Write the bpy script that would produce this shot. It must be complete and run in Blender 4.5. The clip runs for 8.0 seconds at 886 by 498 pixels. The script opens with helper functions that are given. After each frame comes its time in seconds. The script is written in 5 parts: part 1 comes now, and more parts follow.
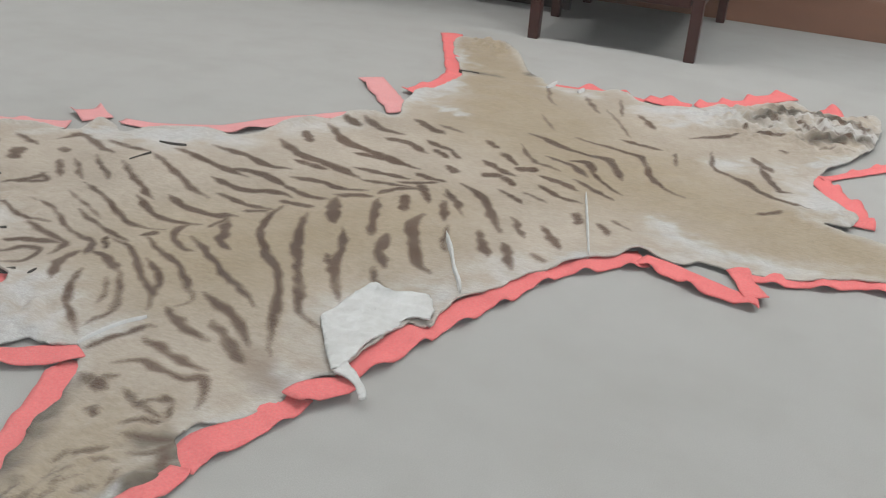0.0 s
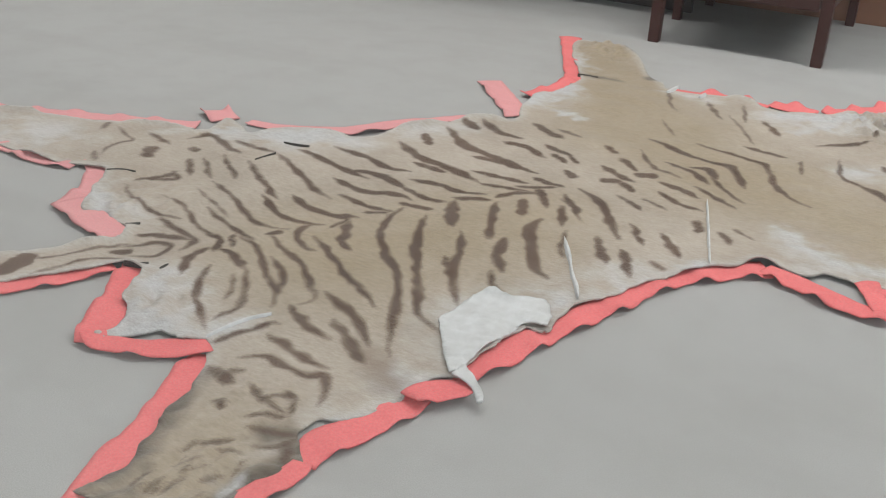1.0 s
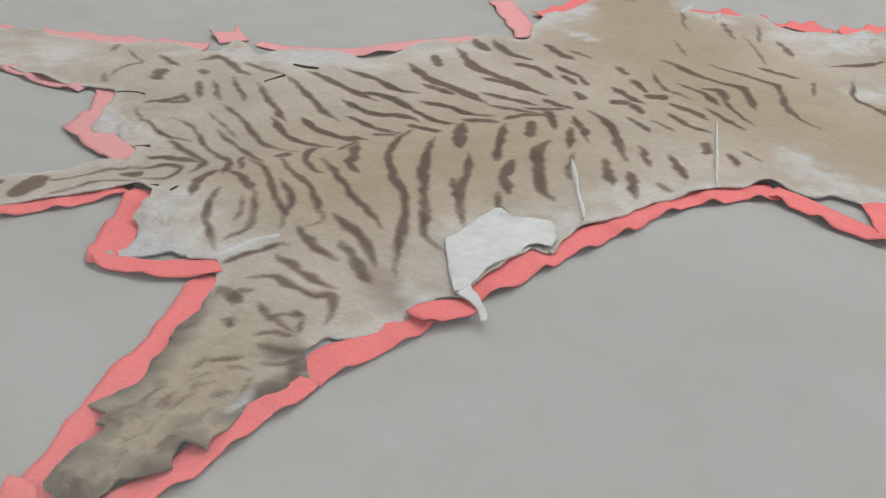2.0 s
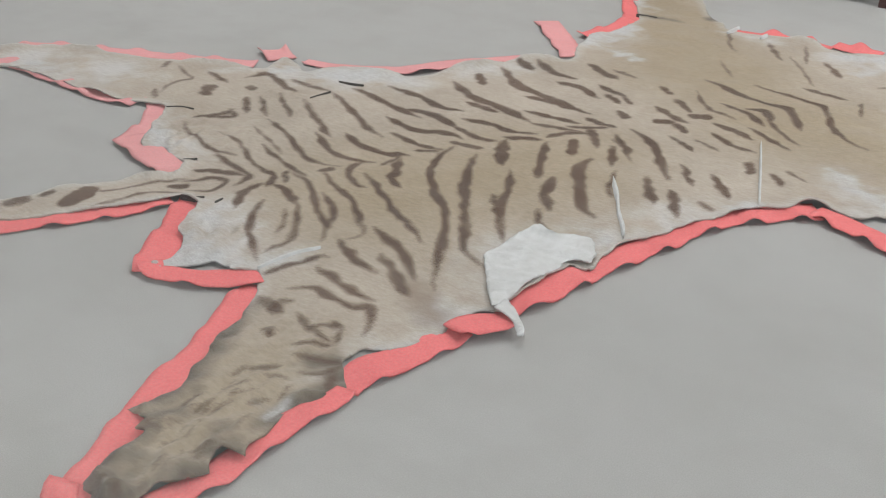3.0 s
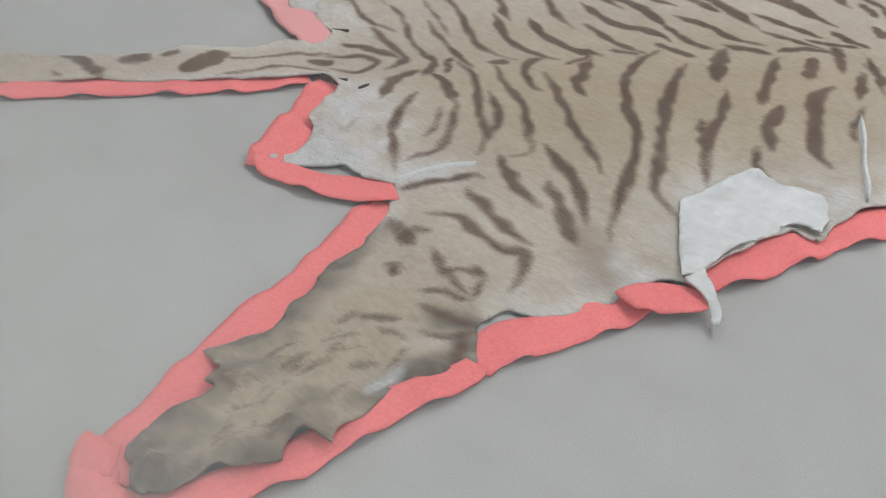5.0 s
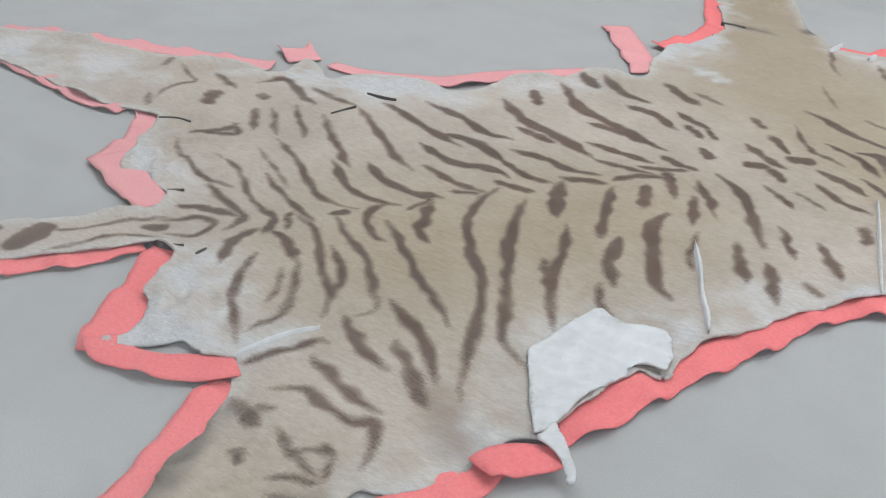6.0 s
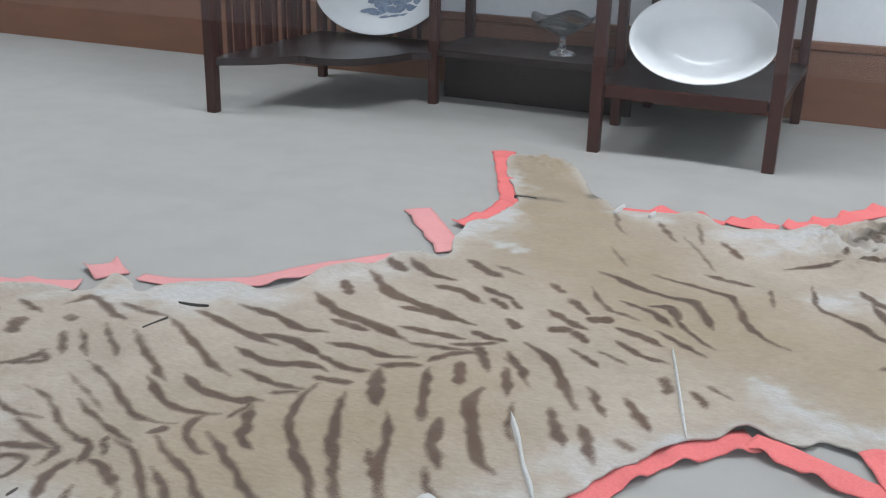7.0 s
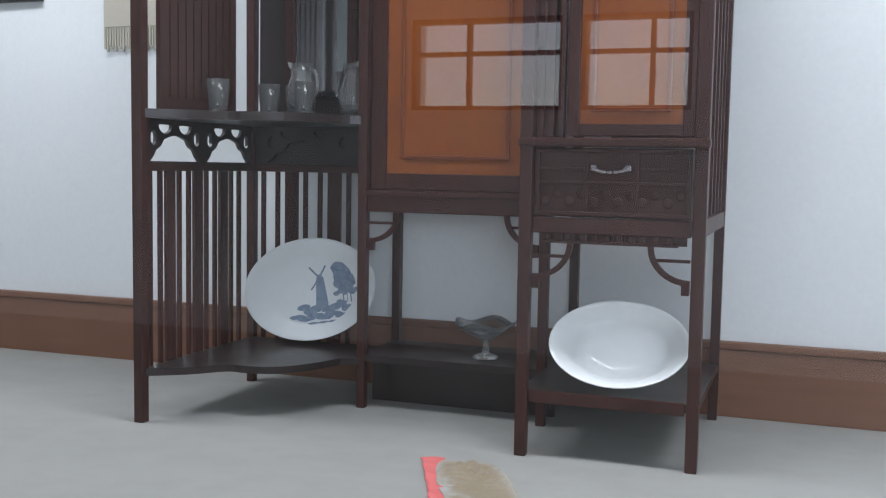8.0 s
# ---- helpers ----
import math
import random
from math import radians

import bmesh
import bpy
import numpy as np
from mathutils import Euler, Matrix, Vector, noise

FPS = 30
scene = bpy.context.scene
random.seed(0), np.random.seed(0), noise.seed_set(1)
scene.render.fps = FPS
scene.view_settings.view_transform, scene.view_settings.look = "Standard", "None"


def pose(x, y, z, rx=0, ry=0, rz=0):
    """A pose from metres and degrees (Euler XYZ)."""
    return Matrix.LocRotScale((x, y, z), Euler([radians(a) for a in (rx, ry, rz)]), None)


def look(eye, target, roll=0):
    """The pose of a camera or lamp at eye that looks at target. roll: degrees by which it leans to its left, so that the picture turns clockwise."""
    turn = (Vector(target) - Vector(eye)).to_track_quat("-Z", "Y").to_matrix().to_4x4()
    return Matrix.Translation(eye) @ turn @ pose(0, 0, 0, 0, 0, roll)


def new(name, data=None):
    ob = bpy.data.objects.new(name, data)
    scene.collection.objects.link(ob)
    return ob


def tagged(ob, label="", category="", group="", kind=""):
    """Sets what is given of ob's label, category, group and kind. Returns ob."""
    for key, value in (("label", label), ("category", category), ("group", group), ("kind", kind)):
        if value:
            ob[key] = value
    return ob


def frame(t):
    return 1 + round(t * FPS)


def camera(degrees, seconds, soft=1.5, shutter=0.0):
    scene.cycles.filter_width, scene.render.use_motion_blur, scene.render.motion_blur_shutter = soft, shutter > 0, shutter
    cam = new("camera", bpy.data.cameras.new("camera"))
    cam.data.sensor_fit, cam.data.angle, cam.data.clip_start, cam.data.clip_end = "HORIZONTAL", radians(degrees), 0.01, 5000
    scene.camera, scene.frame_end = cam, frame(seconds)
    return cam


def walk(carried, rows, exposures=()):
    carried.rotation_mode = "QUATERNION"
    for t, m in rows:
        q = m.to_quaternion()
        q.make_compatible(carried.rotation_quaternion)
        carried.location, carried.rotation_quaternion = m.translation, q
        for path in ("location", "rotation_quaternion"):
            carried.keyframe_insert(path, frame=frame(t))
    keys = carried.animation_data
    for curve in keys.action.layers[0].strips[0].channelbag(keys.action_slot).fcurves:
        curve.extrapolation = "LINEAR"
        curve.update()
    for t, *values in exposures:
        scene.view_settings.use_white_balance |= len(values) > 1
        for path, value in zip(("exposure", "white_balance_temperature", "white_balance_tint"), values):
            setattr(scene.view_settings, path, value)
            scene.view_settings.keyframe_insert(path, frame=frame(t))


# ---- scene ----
# ================= camera and its walk =================
cam = camera(46.7, 8.0, soft=1.1)
PATH = [
    (0, (0.771, -0.865, 0.686), (0.153, 0.837, -0.164), 4.7),
    (0.5, (0.751, -0.875, 0.688), (-0.02, 0.757, -0.174), 3.4),
    (1, (0.759, -0.875, 0.692), (-0.05, 0.739, -0.169), 3.2),
    (1.5, (0.774, -0.875, 0.696), (0.03, 0.73, -0.235), 4.1),
    (2, (0.778, -0.879, 0.696), (-0.022, 0.661, -0.298), 2.8),
    (2.2, (0.774, -0.891, 0.7), (-0.084, 0.613, -0.302), 2.3),
    (3.3, (0.8, -0.875, 0.681), (-0.095, 0.637, -0.274), 2.4),
    (3.5, (0.801, -0.844, 0.671), (-0.101, 0.651, -0.304), 2.8),
    (4, (0.793, -0.788, 0.651), (-0.21, 0.577, -0.413), 3.7),
    (4.2, (0.772, -0.76, 0.637), (-0.286, 0.526, -0.471), 3.1),
    (5.3, (0.609, -0.635, 0.598), (-0.439, 0.588, -0.589), 4.9),
    (5.5, (0.605, -0.626, 0.607), (-0.416, 0.648, -0.548), 4.5),
    (6, (0.623, -0.596, 0.649), (-0.321, 0.85, -0.36), 4.1),
    (6.5, (0.638, -0.589, 0.674), (-0.205, 1.02, -0.163), 2.3),
    (7, (0.655, -0.602, 0.692), (-0.091, 1.118, -0.004), 1.4),
    (7.5, (0.668, -0.613, 0.726), (-0.048, 1.183, 0.217), 0.9),
    (7.8, (0.674, -0.631, 0.739), (-0.029, 1.217, 0.439), 0.8),
    (8, (0.667, -0.645, 0.767), (-0.003, 1.233, 0.606), 1.0),
]
walk(cam, [(t, look(eye, target, roll)) for t, eye, target, roll in PATH],
     exposures=[(0, -0.09, 6350, 9), (4, -0.11, 6320, 10), (5.5, -0.03, 6060, 9), (6.2, 0.08, 5900, 9), (7, -0.03, 5920, 9), (7.5, -0.15, 5950, 9), (8, -0.14, 5840, 8)])

# ================= light =================
world = bpy.data.worlds.new("world")
scene.world = world
world.use_nodes = True
_sky = world.node_tree.nodes.new("ShaderNodeTexSky")
_sky.sky_type, _sky.sun_disc = "NISHITA", False
_sky.sun_elevation, _sky.sun_rotation = radians(35), radians(180)
world.node_tree.links.new(_sky.outputs[0], world.node_tree.nodes["Background"].inputs[0])
world.node_tree.nodes["Background"].inputs[1].default_value = 0.1

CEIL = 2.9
# assumed troffers on the unseen ceiling, added as overhead light: x, y, watts
ADDED_TROFFERS = [(-2.1, 1.5, 39.0), (0.1, 1.5, 39.0), (2.3, 1.5, 39.0)]


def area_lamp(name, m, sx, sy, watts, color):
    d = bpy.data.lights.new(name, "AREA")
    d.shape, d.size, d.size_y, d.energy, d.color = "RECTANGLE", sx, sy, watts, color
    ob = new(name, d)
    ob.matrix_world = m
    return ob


for lx, ly, lw in ADDED_TROFFERS:
    area_lamp("added_troffer_lamp", pose(lx, ly, CEIL - 0.075), 1.1, 0.5, lw, (1.0, 0.985, 0.97))
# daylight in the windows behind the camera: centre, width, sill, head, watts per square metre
# the third window is out of view, added to throw frontal light
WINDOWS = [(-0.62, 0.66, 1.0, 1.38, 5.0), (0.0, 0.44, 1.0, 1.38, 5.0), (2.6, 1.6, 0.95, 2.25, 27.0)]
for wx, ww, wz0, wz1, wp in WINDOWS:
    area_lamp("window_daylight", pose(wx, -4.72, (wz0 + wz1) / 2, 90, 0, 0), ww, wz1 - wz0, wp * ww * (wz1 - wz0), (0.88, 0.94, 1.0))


# ================= materials =================
def mat(name, rough=0.6, metal=0.0):
    m = bpy.data.materials.new(name)
    m.use_nodes = True
    b = m.node_tree.nodes["Principled BSDF"]
    b.inputs["Roughness"].default_value = rough
    b.inputs["Metallic"].default_value = metal
    return m, m.node_tree.nodes, m.node_tree.links, b


def noise_node(nd, ln, scale, detail=4, rough=0.55, stretch=None, space="Object"):
    tc = nd.new("ShaderNodeTexCoord")
    n = nd.new("ShaderNodeTexNoise")
    n.inputs["Scale"].default_value, n.inputs["Detail"].default_value, n.inputs["Roughness"].default_value = scale, detail, rough
    if stretch:
        mp = nd.new("ShaderNodeMapping")
        mp.inputs["Scale"].default_value = stretch[0]
        mp.inputs["Rotation"].default_value = [radians(a) for a in stretch[1]]
        ln.new(tc.outputs[space], mp.inputs[0])
        ln.new(mp.outputs[0], n.inputs["Vector"])
    else:
        ln.new(tc.outputs[space], n.inputs["Vector"])
    return n


def ramp(nd, ln, src, stops):
    r = nd.new("ShaderNodeValToRGB")
    while len(r.color_ramp.elements) < len(stops):
        r.color_ramp.elements.new(0.5)
    for e, (p, c) in zip(r.color_ramp.elements, stops):
        e.position, e.color = p, (*c, 1)
    ln.new(src, r.inputs[0])
    return r.outputs[0]


def mix(nd, ln, fac, a, b, mode="MIX"):
    m = nd.new("ShaderNodeMix")
    m.data_type, m.blend_type = "RGBA", mode
    for s, v in ((m.inputs[0], fac), (m.inputs[6], a), (m.inputs[7], b)):
        if isinstance(v, (int, float)):
            s.default_value = v
        elif isinstance(v, tuple):
            s.default_value = (*v, 1)
        else:
            ln.new(v, s)
    return m.outputs[2]


def maprange(nd, ln, src, a, b, c=0.0, d=1.0):
    m = nd.new("ShaderNodeMapRange")
    for i, v in enumerate((a, b, c, d)):
        m.inputs[i + 1].default_value = v
    ln.new(src, m.inputs[0])
    return m.outputs[0]


def bump(nd, ln, b, src, strength, dist):
    k = nd.new("ShaderNodeBump")
    k.inputs["Strength"].default_value, k.inputs["Distance"].default_value = strength, dist
    ln.new(src, k.inputs["Height"])
    ln.new(k.outputs[0], b.inputs["Normal"])
    return k


def two_scale(name, dark, light, coarse, fine, rough=0.6, metal=0.0, bumpy=0.2, dist=0.002, stretch=None, spec=0.5):
    """A surface with stains at one scale and grain at another."""
    m, nd, ln, b = mat(name, rough, metal)
    n1 = noise_node(nd, ln, coarse, 3)
    n2 = noise_node(nd, ln, fine, 5, 0.6, stretch)
    mid = tuple((p + q) / 2 for p, q in zip(dark, light))
    c1 = ramp(nd, ln, n1.outputs[0], [(0.3, tuple(0.5 * (p + q) for p, q in zip(dark, mid))), (0.7, tuple(0.5 * (p + q) for p, q in zip(light, mid)))])
    c2 = ramp(nd, ln, n2.outputs[0], [(0.3, dark), (0.7, light)])
    ln.new(mix(nd, ln, 0.5, c1, c2), b.inputs["Base Color"])
    ln.new(maprange(nd, ln, n1.outputs[0], 0.3, 0.7, rough * 0.85, min(1, rough * 1.15)), b.inputs["Roughness"])
    b.inputs["Specular IOR Level"].default_value = spec
    bump(nd, ln, b, n2.outputs[0], bumpy, dist)
    return m


def make_carpet():
    m, nd, ln, b = mat("grey_carpet", 0.95)
    big = noise_node(nd, ln, 0.9, 3)
    mid = noise_node(nd, ln, 9.0, 4)
    streak = noise_node(nd, ln, 2.6, 4, 0.6, ((0.6, 1.7, 1), (0, 0, 38)))
    fine = noise_node(nd, ln, 650.0, 3, 0.7)
    c = ramp(nd, ln, big.outputs[0], [(0.3, (0.359, 0.356, 0.336)), (0.7, (0.411, 0.407, 0.385))])
    c = mix(nd, ln, maprange(nd, ln, mid.outputs[0], 0.45, 0.72, 0, 0.5), c, (0.324, 0.316, 0.293))
    c = mix(nd, ln, maprange(nd, ln, streak.outputs[0], 0.50, 0.72, 0, 0.4), c, (0.304, 0.296, 0.274))
    c = mix(nd, ln, maprange(nd, ln, fine.outputs[0], 0.3, 0.7, 0, 0.75), c, (0.292, 0.288, 0.270))
    ln.new(c, b.inputs["Base Color"])
    b.inputs["Specular IOR Level"].default_value = 0.15
    k = bump(nd, ln, b, fine.outputs[0], 0.35, 0.0015)
    k2 = nd.new("ShaderNodeBump")
    k2.inputs["Strength"].default_value, k2.inputs["Distance"].default_value = 0.3, 0.01
    ln.new(streak.outputs[0], k2.inputs["Height"])
    ln.new(k2.outputs[0], k.inputs["Normal"])
    return m


def make_hide():
    m, nd, ln, b = mat("striped_fur", 0.85)

    def at(name):
        a = nd.new("ShaderNodeAttribute")
        a.attribute_name = name
        return a.outputs["Fac"]
    hair = noise_node(nd, ln, 75.0, 5, 0.7, ((1.0, 2.6, 1), (0, 0, -53)))
    patch = noise_node(nd, ln, 5.0, 4, 0.6)
    fine = noise_node(nd, ln, 330.0, 3)
    c = ramp(nd, ln, patch.outputs[0], [(0.3, (0.36, 0.308, 0.242)), (0.7, (0.465, 0.41, 0.336))])
    c = mix(nd, ln, maprange(nd, ln, at("tawny"), 0, 1, 0, 0.58), c, (0.300, 0.232, 0.130))
    c = mix(nd, ln, at("pale"), c, (0.53, 0.525, 0.50))
    c = mix(nd, ln, at("smoke"), c, (0.095, 0.080, 0.060))
    c = mix(nd, ln, at("bare"), c, ramp(nd, ln, fine.outputs[0], [(0.3, (0.435, 0.44, 0.428)), (0.7, (0.545, 0.55, 0.538))]))
    c = mix(nd, ln, maprange(nd, ln, hair.outputs[0], 0.36, 0.66, 0, 0.5), c, mix(nd, ln, 1.0, c, (0.66, 0.62, 0.58), "MULTIPLY"))
    stripe = ramp(nd, ln, patch.outputs[0], [(0.3, (0.062, 0.034, 0.019)), (0.7, (0.104, 0.060, 0.035))])
    strand = noise_node(nd, ln, 210.0, 4, 0.7, ((1.0, 3.0, 1), (0, 0, -53)))
    fray = maprange(nd, ln, strand.outputs[0], 0.25, 0.75, -0.2, 0.2)
    sm = nd.new("ShaderNodeMath")
    sm.operation = "ADD"
    ln.new(at("stripe"), sm.inputs[0])
    ln.new(fray, sm.inputs[1])
    c = mix(nd, ln, maprange(nd, ln, strand.outputs[0], 0.35, 0.7, 0, 0.45), c, mix(nd, ln, 1.0, c, (0.70, 0.66, 0.62), "MULTIPLY"))
    c = mix(nd, ln, maprange(nd, ln, at("faint"), 0, 1, 0, 0.55), c, (0.15, 0.095, 0.06))
    edge = maprange(nd, ln, sm.outputs[0], 0.12, 0.80, 0.0, 0.97)
    c = mix(nd, ln, edge, c, stripe)
    ln.new(c, b.inputs["Base Color"])
    b.inputs["Specular IOR Level"].default_value = 0.2
    b.inputs["Sheen Weight"].default_value = 0.15
    k = bump(nd, ln, b, hair.outputs[0], 0.5, 0.004)
    k2 = nd.new("ShaderNodeBump")
    k2.inputs["Strength"].default_value, k2.inputs["Distance"].default_value = 0.25, 0.001
    ln.new(fine.outputs[0], k2.inputs["Height"])
    ln.new(k2.outputs[0], k.inputs["Normal"])
    return m


def make_wood(name, dark, light, rough, along=(1, 1, 0.12), spec=0.5):
    return two_scale(name, dark, light, 3.0, 28.0, rough, 0, 0.05, 0.001, (along, (0, 0, 0)), spec)


def make_glass(name, tint=(1, 1, 1), rough=0.0, ior=1.45):
    m, nd, ln, b = mat(name, rough)
    b.inputs["Base Color"].default_value = (*tint, 1)
    b.inputs["Transmission Weight"].default_value = 1.0
    b.inputs["IOR"].default_value = ior
    return m, b


def make_glow(name, color, power):
    m, nd, ln, b = mat(name, 0.5)
    b.inputs["Emission Color"].default_value = (*color, 1)
    b.inputs["Emission Strength"].default_value = power
    return m


CARPET = make_carpet()
FUR = make_hide()
PLASTER = two_scale("white_plaster", (0.76, 0.78, 0.795), (0.83, 0.845, 0.855), 1.2, 60.0, 0.75, 0, 0.08, 0.001)
CEILING = two_scale("ceiling_paint", (0.72, 0.72, 0.71), (0.80, 0.80, 0.79), 1.0, 90.0, 0.9, 0, 0.15, 0.001)
SKIRTING = make_wood("brown_skirting_wood", (0.155, 0.067, 0.035), (0.225, 0.105, 0.058), 0.45, (0.12, 1, 1))
FELT = two_scale("coral_felt", (0.60, 0.125, 0.125), (0.78, 0.22, 0.21), 6.0, 260.0, 0.9, 0, 0.4, 0.0015, None, 0.15)
# paler copy of the felt, with the glass haze put into its colour
HAZE_FELT = two_scale("haze_paled_coral_felt", (0.56, 0.24, 0.24), (0.70, 0.34, 0.33), 6.0, 260.0, 0.9, 0, 0.4, 0.0015, None, 0.15)
LEATHER = two_scale("pale_raw_leather", (0.40, 0.40, 0.375), (0.60, 0.61, 0.595), 14.0, 60.0, 0.65, 0, 0.7, 0.005)
# dark colour that stands for the shade inside slits in the hide
TORN_SHADE = two_scale("torn_slit_shade", (0.03, 0.027, 0.024), (0.07, 0.06, 0.052), 20.0, 120.0, 0.9)
MAHOGANY = make_wood("dark_mahogany", (0.030, 0.0095, 0.0075), (0.064, 0.021, 0.016), 0.4, spec=0.3)
EBONY = make_wood("dark_stained_board", (0.013, 0.008, 0.008), (0.028, 0.016, 0.015), 0.32, (0.12, 1, 1))
VENEER = make_wood("orange_satinwood", (0.175, 0.040, 0.004), (0.29, 0.082, 0.008), 0.35, (1, 1, 0.1))
INLAY = make_wood("dark_orange_moulding", (0.12, 0.024, 0.005), (0.19, 0.045, 0.009), 0.35, (1, 1, 0.1))
CHINA = two_scale("white_glazed_china", (0.82, 0.85, 0.86), (0.88, 0.90, 0.905), 4.0, 30.0, 0.12, 0, 0.02, 0.001)
COBALT = two_scale("blue_glaze_painting", (0.07, 0.12, 0.24), (0.42, 0.50, 0.60), 45.0, 130.0, 0.15)
GLASS, _b = make_glass("clear_cut_glass", (0.97, 0.985, 0.985), 0.0, 1.5)
_b.inputs["Transmission Weight"].default_value = 0.95
PANE, _b = make_glass("window_glass", (1, 1, 1), 0.0)
MIRROR, _n, _l, _b = mat("old_mirror", 0.06, 1.0)
_b.inputs["Base Color"].default_value = (0.42, 0.45, 0.46, 1)
BLACK = two_scale("black_painted_metal", (0.012, 0.012, 0.013), (0.03, 0.03, 0.032), 6.0, 90.0, 0.4)
BRASS, _n, _l, _b = mat("worn_nickel", 0.25, 1.0)
_b.inputs["Base Color"].default_value = (0.30, 0.27, 0.29, 1)
CLOTH = two_scale("cream_fringe_cloth", (0.42, 0.38, 0.31), (0.58, 0.54, 0.46), 8.0, 150.0, 0.9, 0, 0.4, 0.002)
DIFFUSER = make_glow("added_lamp_diffuser", (1, 0.99, 0.97), 2.5)
WHITE = two_scale("white_enamel", (0.74, 0.74, 0.73), (0.8, 0.8, 0.79), 2.0, 50.0, 0.4)


# ================= mesh helpers =================
def link(name, bm, material, parent=None, label="", smooth=False):
    me = bpy.data.meshes.new(name)
    bm.normal_update()
    bm.to_mesh(me)
    bm.free()
    me.materials.append(material)
    if smooth:
        for p in me.polygons:
            p.use_smooth = True
    ob = new(name, me)
    if parent is not None:
        ob.parent = parent
    if label:
        ob["label"] = label
    return ob


def part(name, bm, material, parent, label="", smooth=False):
    """One mesh under a thing or part; its coordinates are those of the topmost thing."""
    return link(name, bm, material, parent, label, smooth)


def thing(name, at, label, category, group="", kind=""):
    ob = new(name)
    ob.location = at
    ob.empty_display_size = 0.1
    return tagged(ob, label, category, group, kind)


def box(bm, x0, x1, y0, y1, z0, z1, bevel=0.0):
    vs = bmesh.ops.create_cube(bm, size=1)["verts"]
    for v in vs:
        v.co = Vector(((x0 + x1) / 2 + v.co.x * (x1 - x0), (y0 + y1) / 2 + v.co.y * (y1 - y0), (z0 + z1) / 2 + v.co.z * (z1 - z0)))
    if bevel:
        es = list({e for v in vs for e in v.link_edges})
        bmesh.ops.bevel(bm, geom=es, offset=bevel, segments=2, affect="EDGES", profile=0.6)
    return bm


def slab(x0, x1, y0, y1, z0, z1, bevel=0.003):
    return box(bmesh.new(), x0, x1, y0, y1, z0, z1, bevel)


def lathe(profile, seg=28, sx=1.0, sy=1.0):
    """A turned shape from (radius, height) pairs."""
    bm = bmesh.new()
    rings = []
    for r, z in profile:
        rings.append([bm.verts.new((sx * r * math.cos(2 * math.pi * i / seg), sy * r * math.sin(2 * math.pi * i / seg), z)) for i in range(seg)])
    for a, b in zip(rings, rings[1:]):
        for i in range(seg):
            bm.faces.new((a[i], a[(i + 1) % seg], b[(i + 1) % seg], b[i]))
    bm.faces.new(list(reversed(rings[0])))
    bm.faces.new(rings[-1])
    bmesh.ops.recalc_face_normals(bm, faces=bm.faces)
    return bm


def extrude_xz(outline, y0, y1, holes=()):
    """A board in the x-z plane with openings sawn through it."""
    bm = bmesh.new()
    edges = []
    for loop in (outline, *holes):
        vs = [bm.verts.new((x, y0, z)) for x, z in loop]
        edges += [bm.edges.new((vs[i], vs[(i + 1) % len(vs)])) for i in range(len(vs))]
    bmesh.ops.triangle_fill(bm, edges=edges, use_beauty=True)
    got = bmesh.ops.extrude_face_region(bm, geom=bm.faces[:])
    for v in got["geom"]:
        if isinstance(v, bmesh.types.BMVert):
            v.co.y = y1
    bmesh.ops.recalc_face_normals(bm, faces=bm.faces)
    return bm


def spline(pts, step):
    """Points along a smooth curve through pts, about step apart."""
    p = [np.array(q, float) for q in pts]
    p = [2 * p[0] - p[1]] + p + [2 * p[-1] - p[-2]]
    out = []
    for i in range(1, len(p) - 2):
        n = max(1, int(np.linalg.norm(p[i + 1] - p[i]) / step))
        for k in range(n):
            t = k / n
            out.append(0.5 * (2 * p[i] + (p[i + 1] - p[i - 1]) * t + (2 * p[i - 1] - 5 * p[i] + 4 * p[i + 1] - p[i + 2]) * t * t
                              + (3 * p[i] - p[i - 1] - 3 * p[i + 1] + p[i + 2]) * t ** 3))
    out.append(p[-2])
    return out


# ================= the room =================
WALL_Y = 2.66
X0, X1, Y0 = -4.2, 4.2, -4.5
floor = link("floor", slab(X0 - 0.15, X1 + 0.15, Y0 - 0.15, WALL_Y + 0.15, -0.12, 0.0, 0), CARPET)
tagged(floor, "pale grey short-pile carpet with faint streaks", "floor", kind="structure")
wall_north = link("wall_north", slab(X0, X1, WALL_Y, WALL_Y + 0.15, 0.0, CEIL, 0), PLASTER)
tagged(wall_north, "cool white painted plaster wall above brown skirting", "wall", kind="structure")
for nm, a, b in (("wall_west", X0 - 0.15, X0), ("wall_east", X1, X1 + 0.15)):
    tagged(link(nm, slab(a, b, Y0, WALL_Y, 0, CEIL, 0), PLASTER), "plain white painted plaster wall", "wall", kind="structure")
_rear = extrude_xz([(X0, 0), (X1, 0), (X1, CEIL), (X0, CEIL)], Y0 - 0.15, Y0,
                   [[(wx - ww / 2, wz0), (wx + ww / 2, wz0), (wx + ww / 2, wz1), (wx - ww / 2, wz1)] for wx, ww, wz0, wz1, wp in WINDOWS])
tagged(link("wall_south", _rear, PLASTER), "white plaster wall with two windows and a third added", "wall", kind="structure")
tagged(link("ceiling", slab(X0 - 0.15, X1 + 0.15, Y0 - 0.15, WALL_Y + 0.15, CEIL, CEIL + 0.12, 0), CEILING), "plain white ceiling, out of view, with added light troffers", "ceiling", kind="structure")


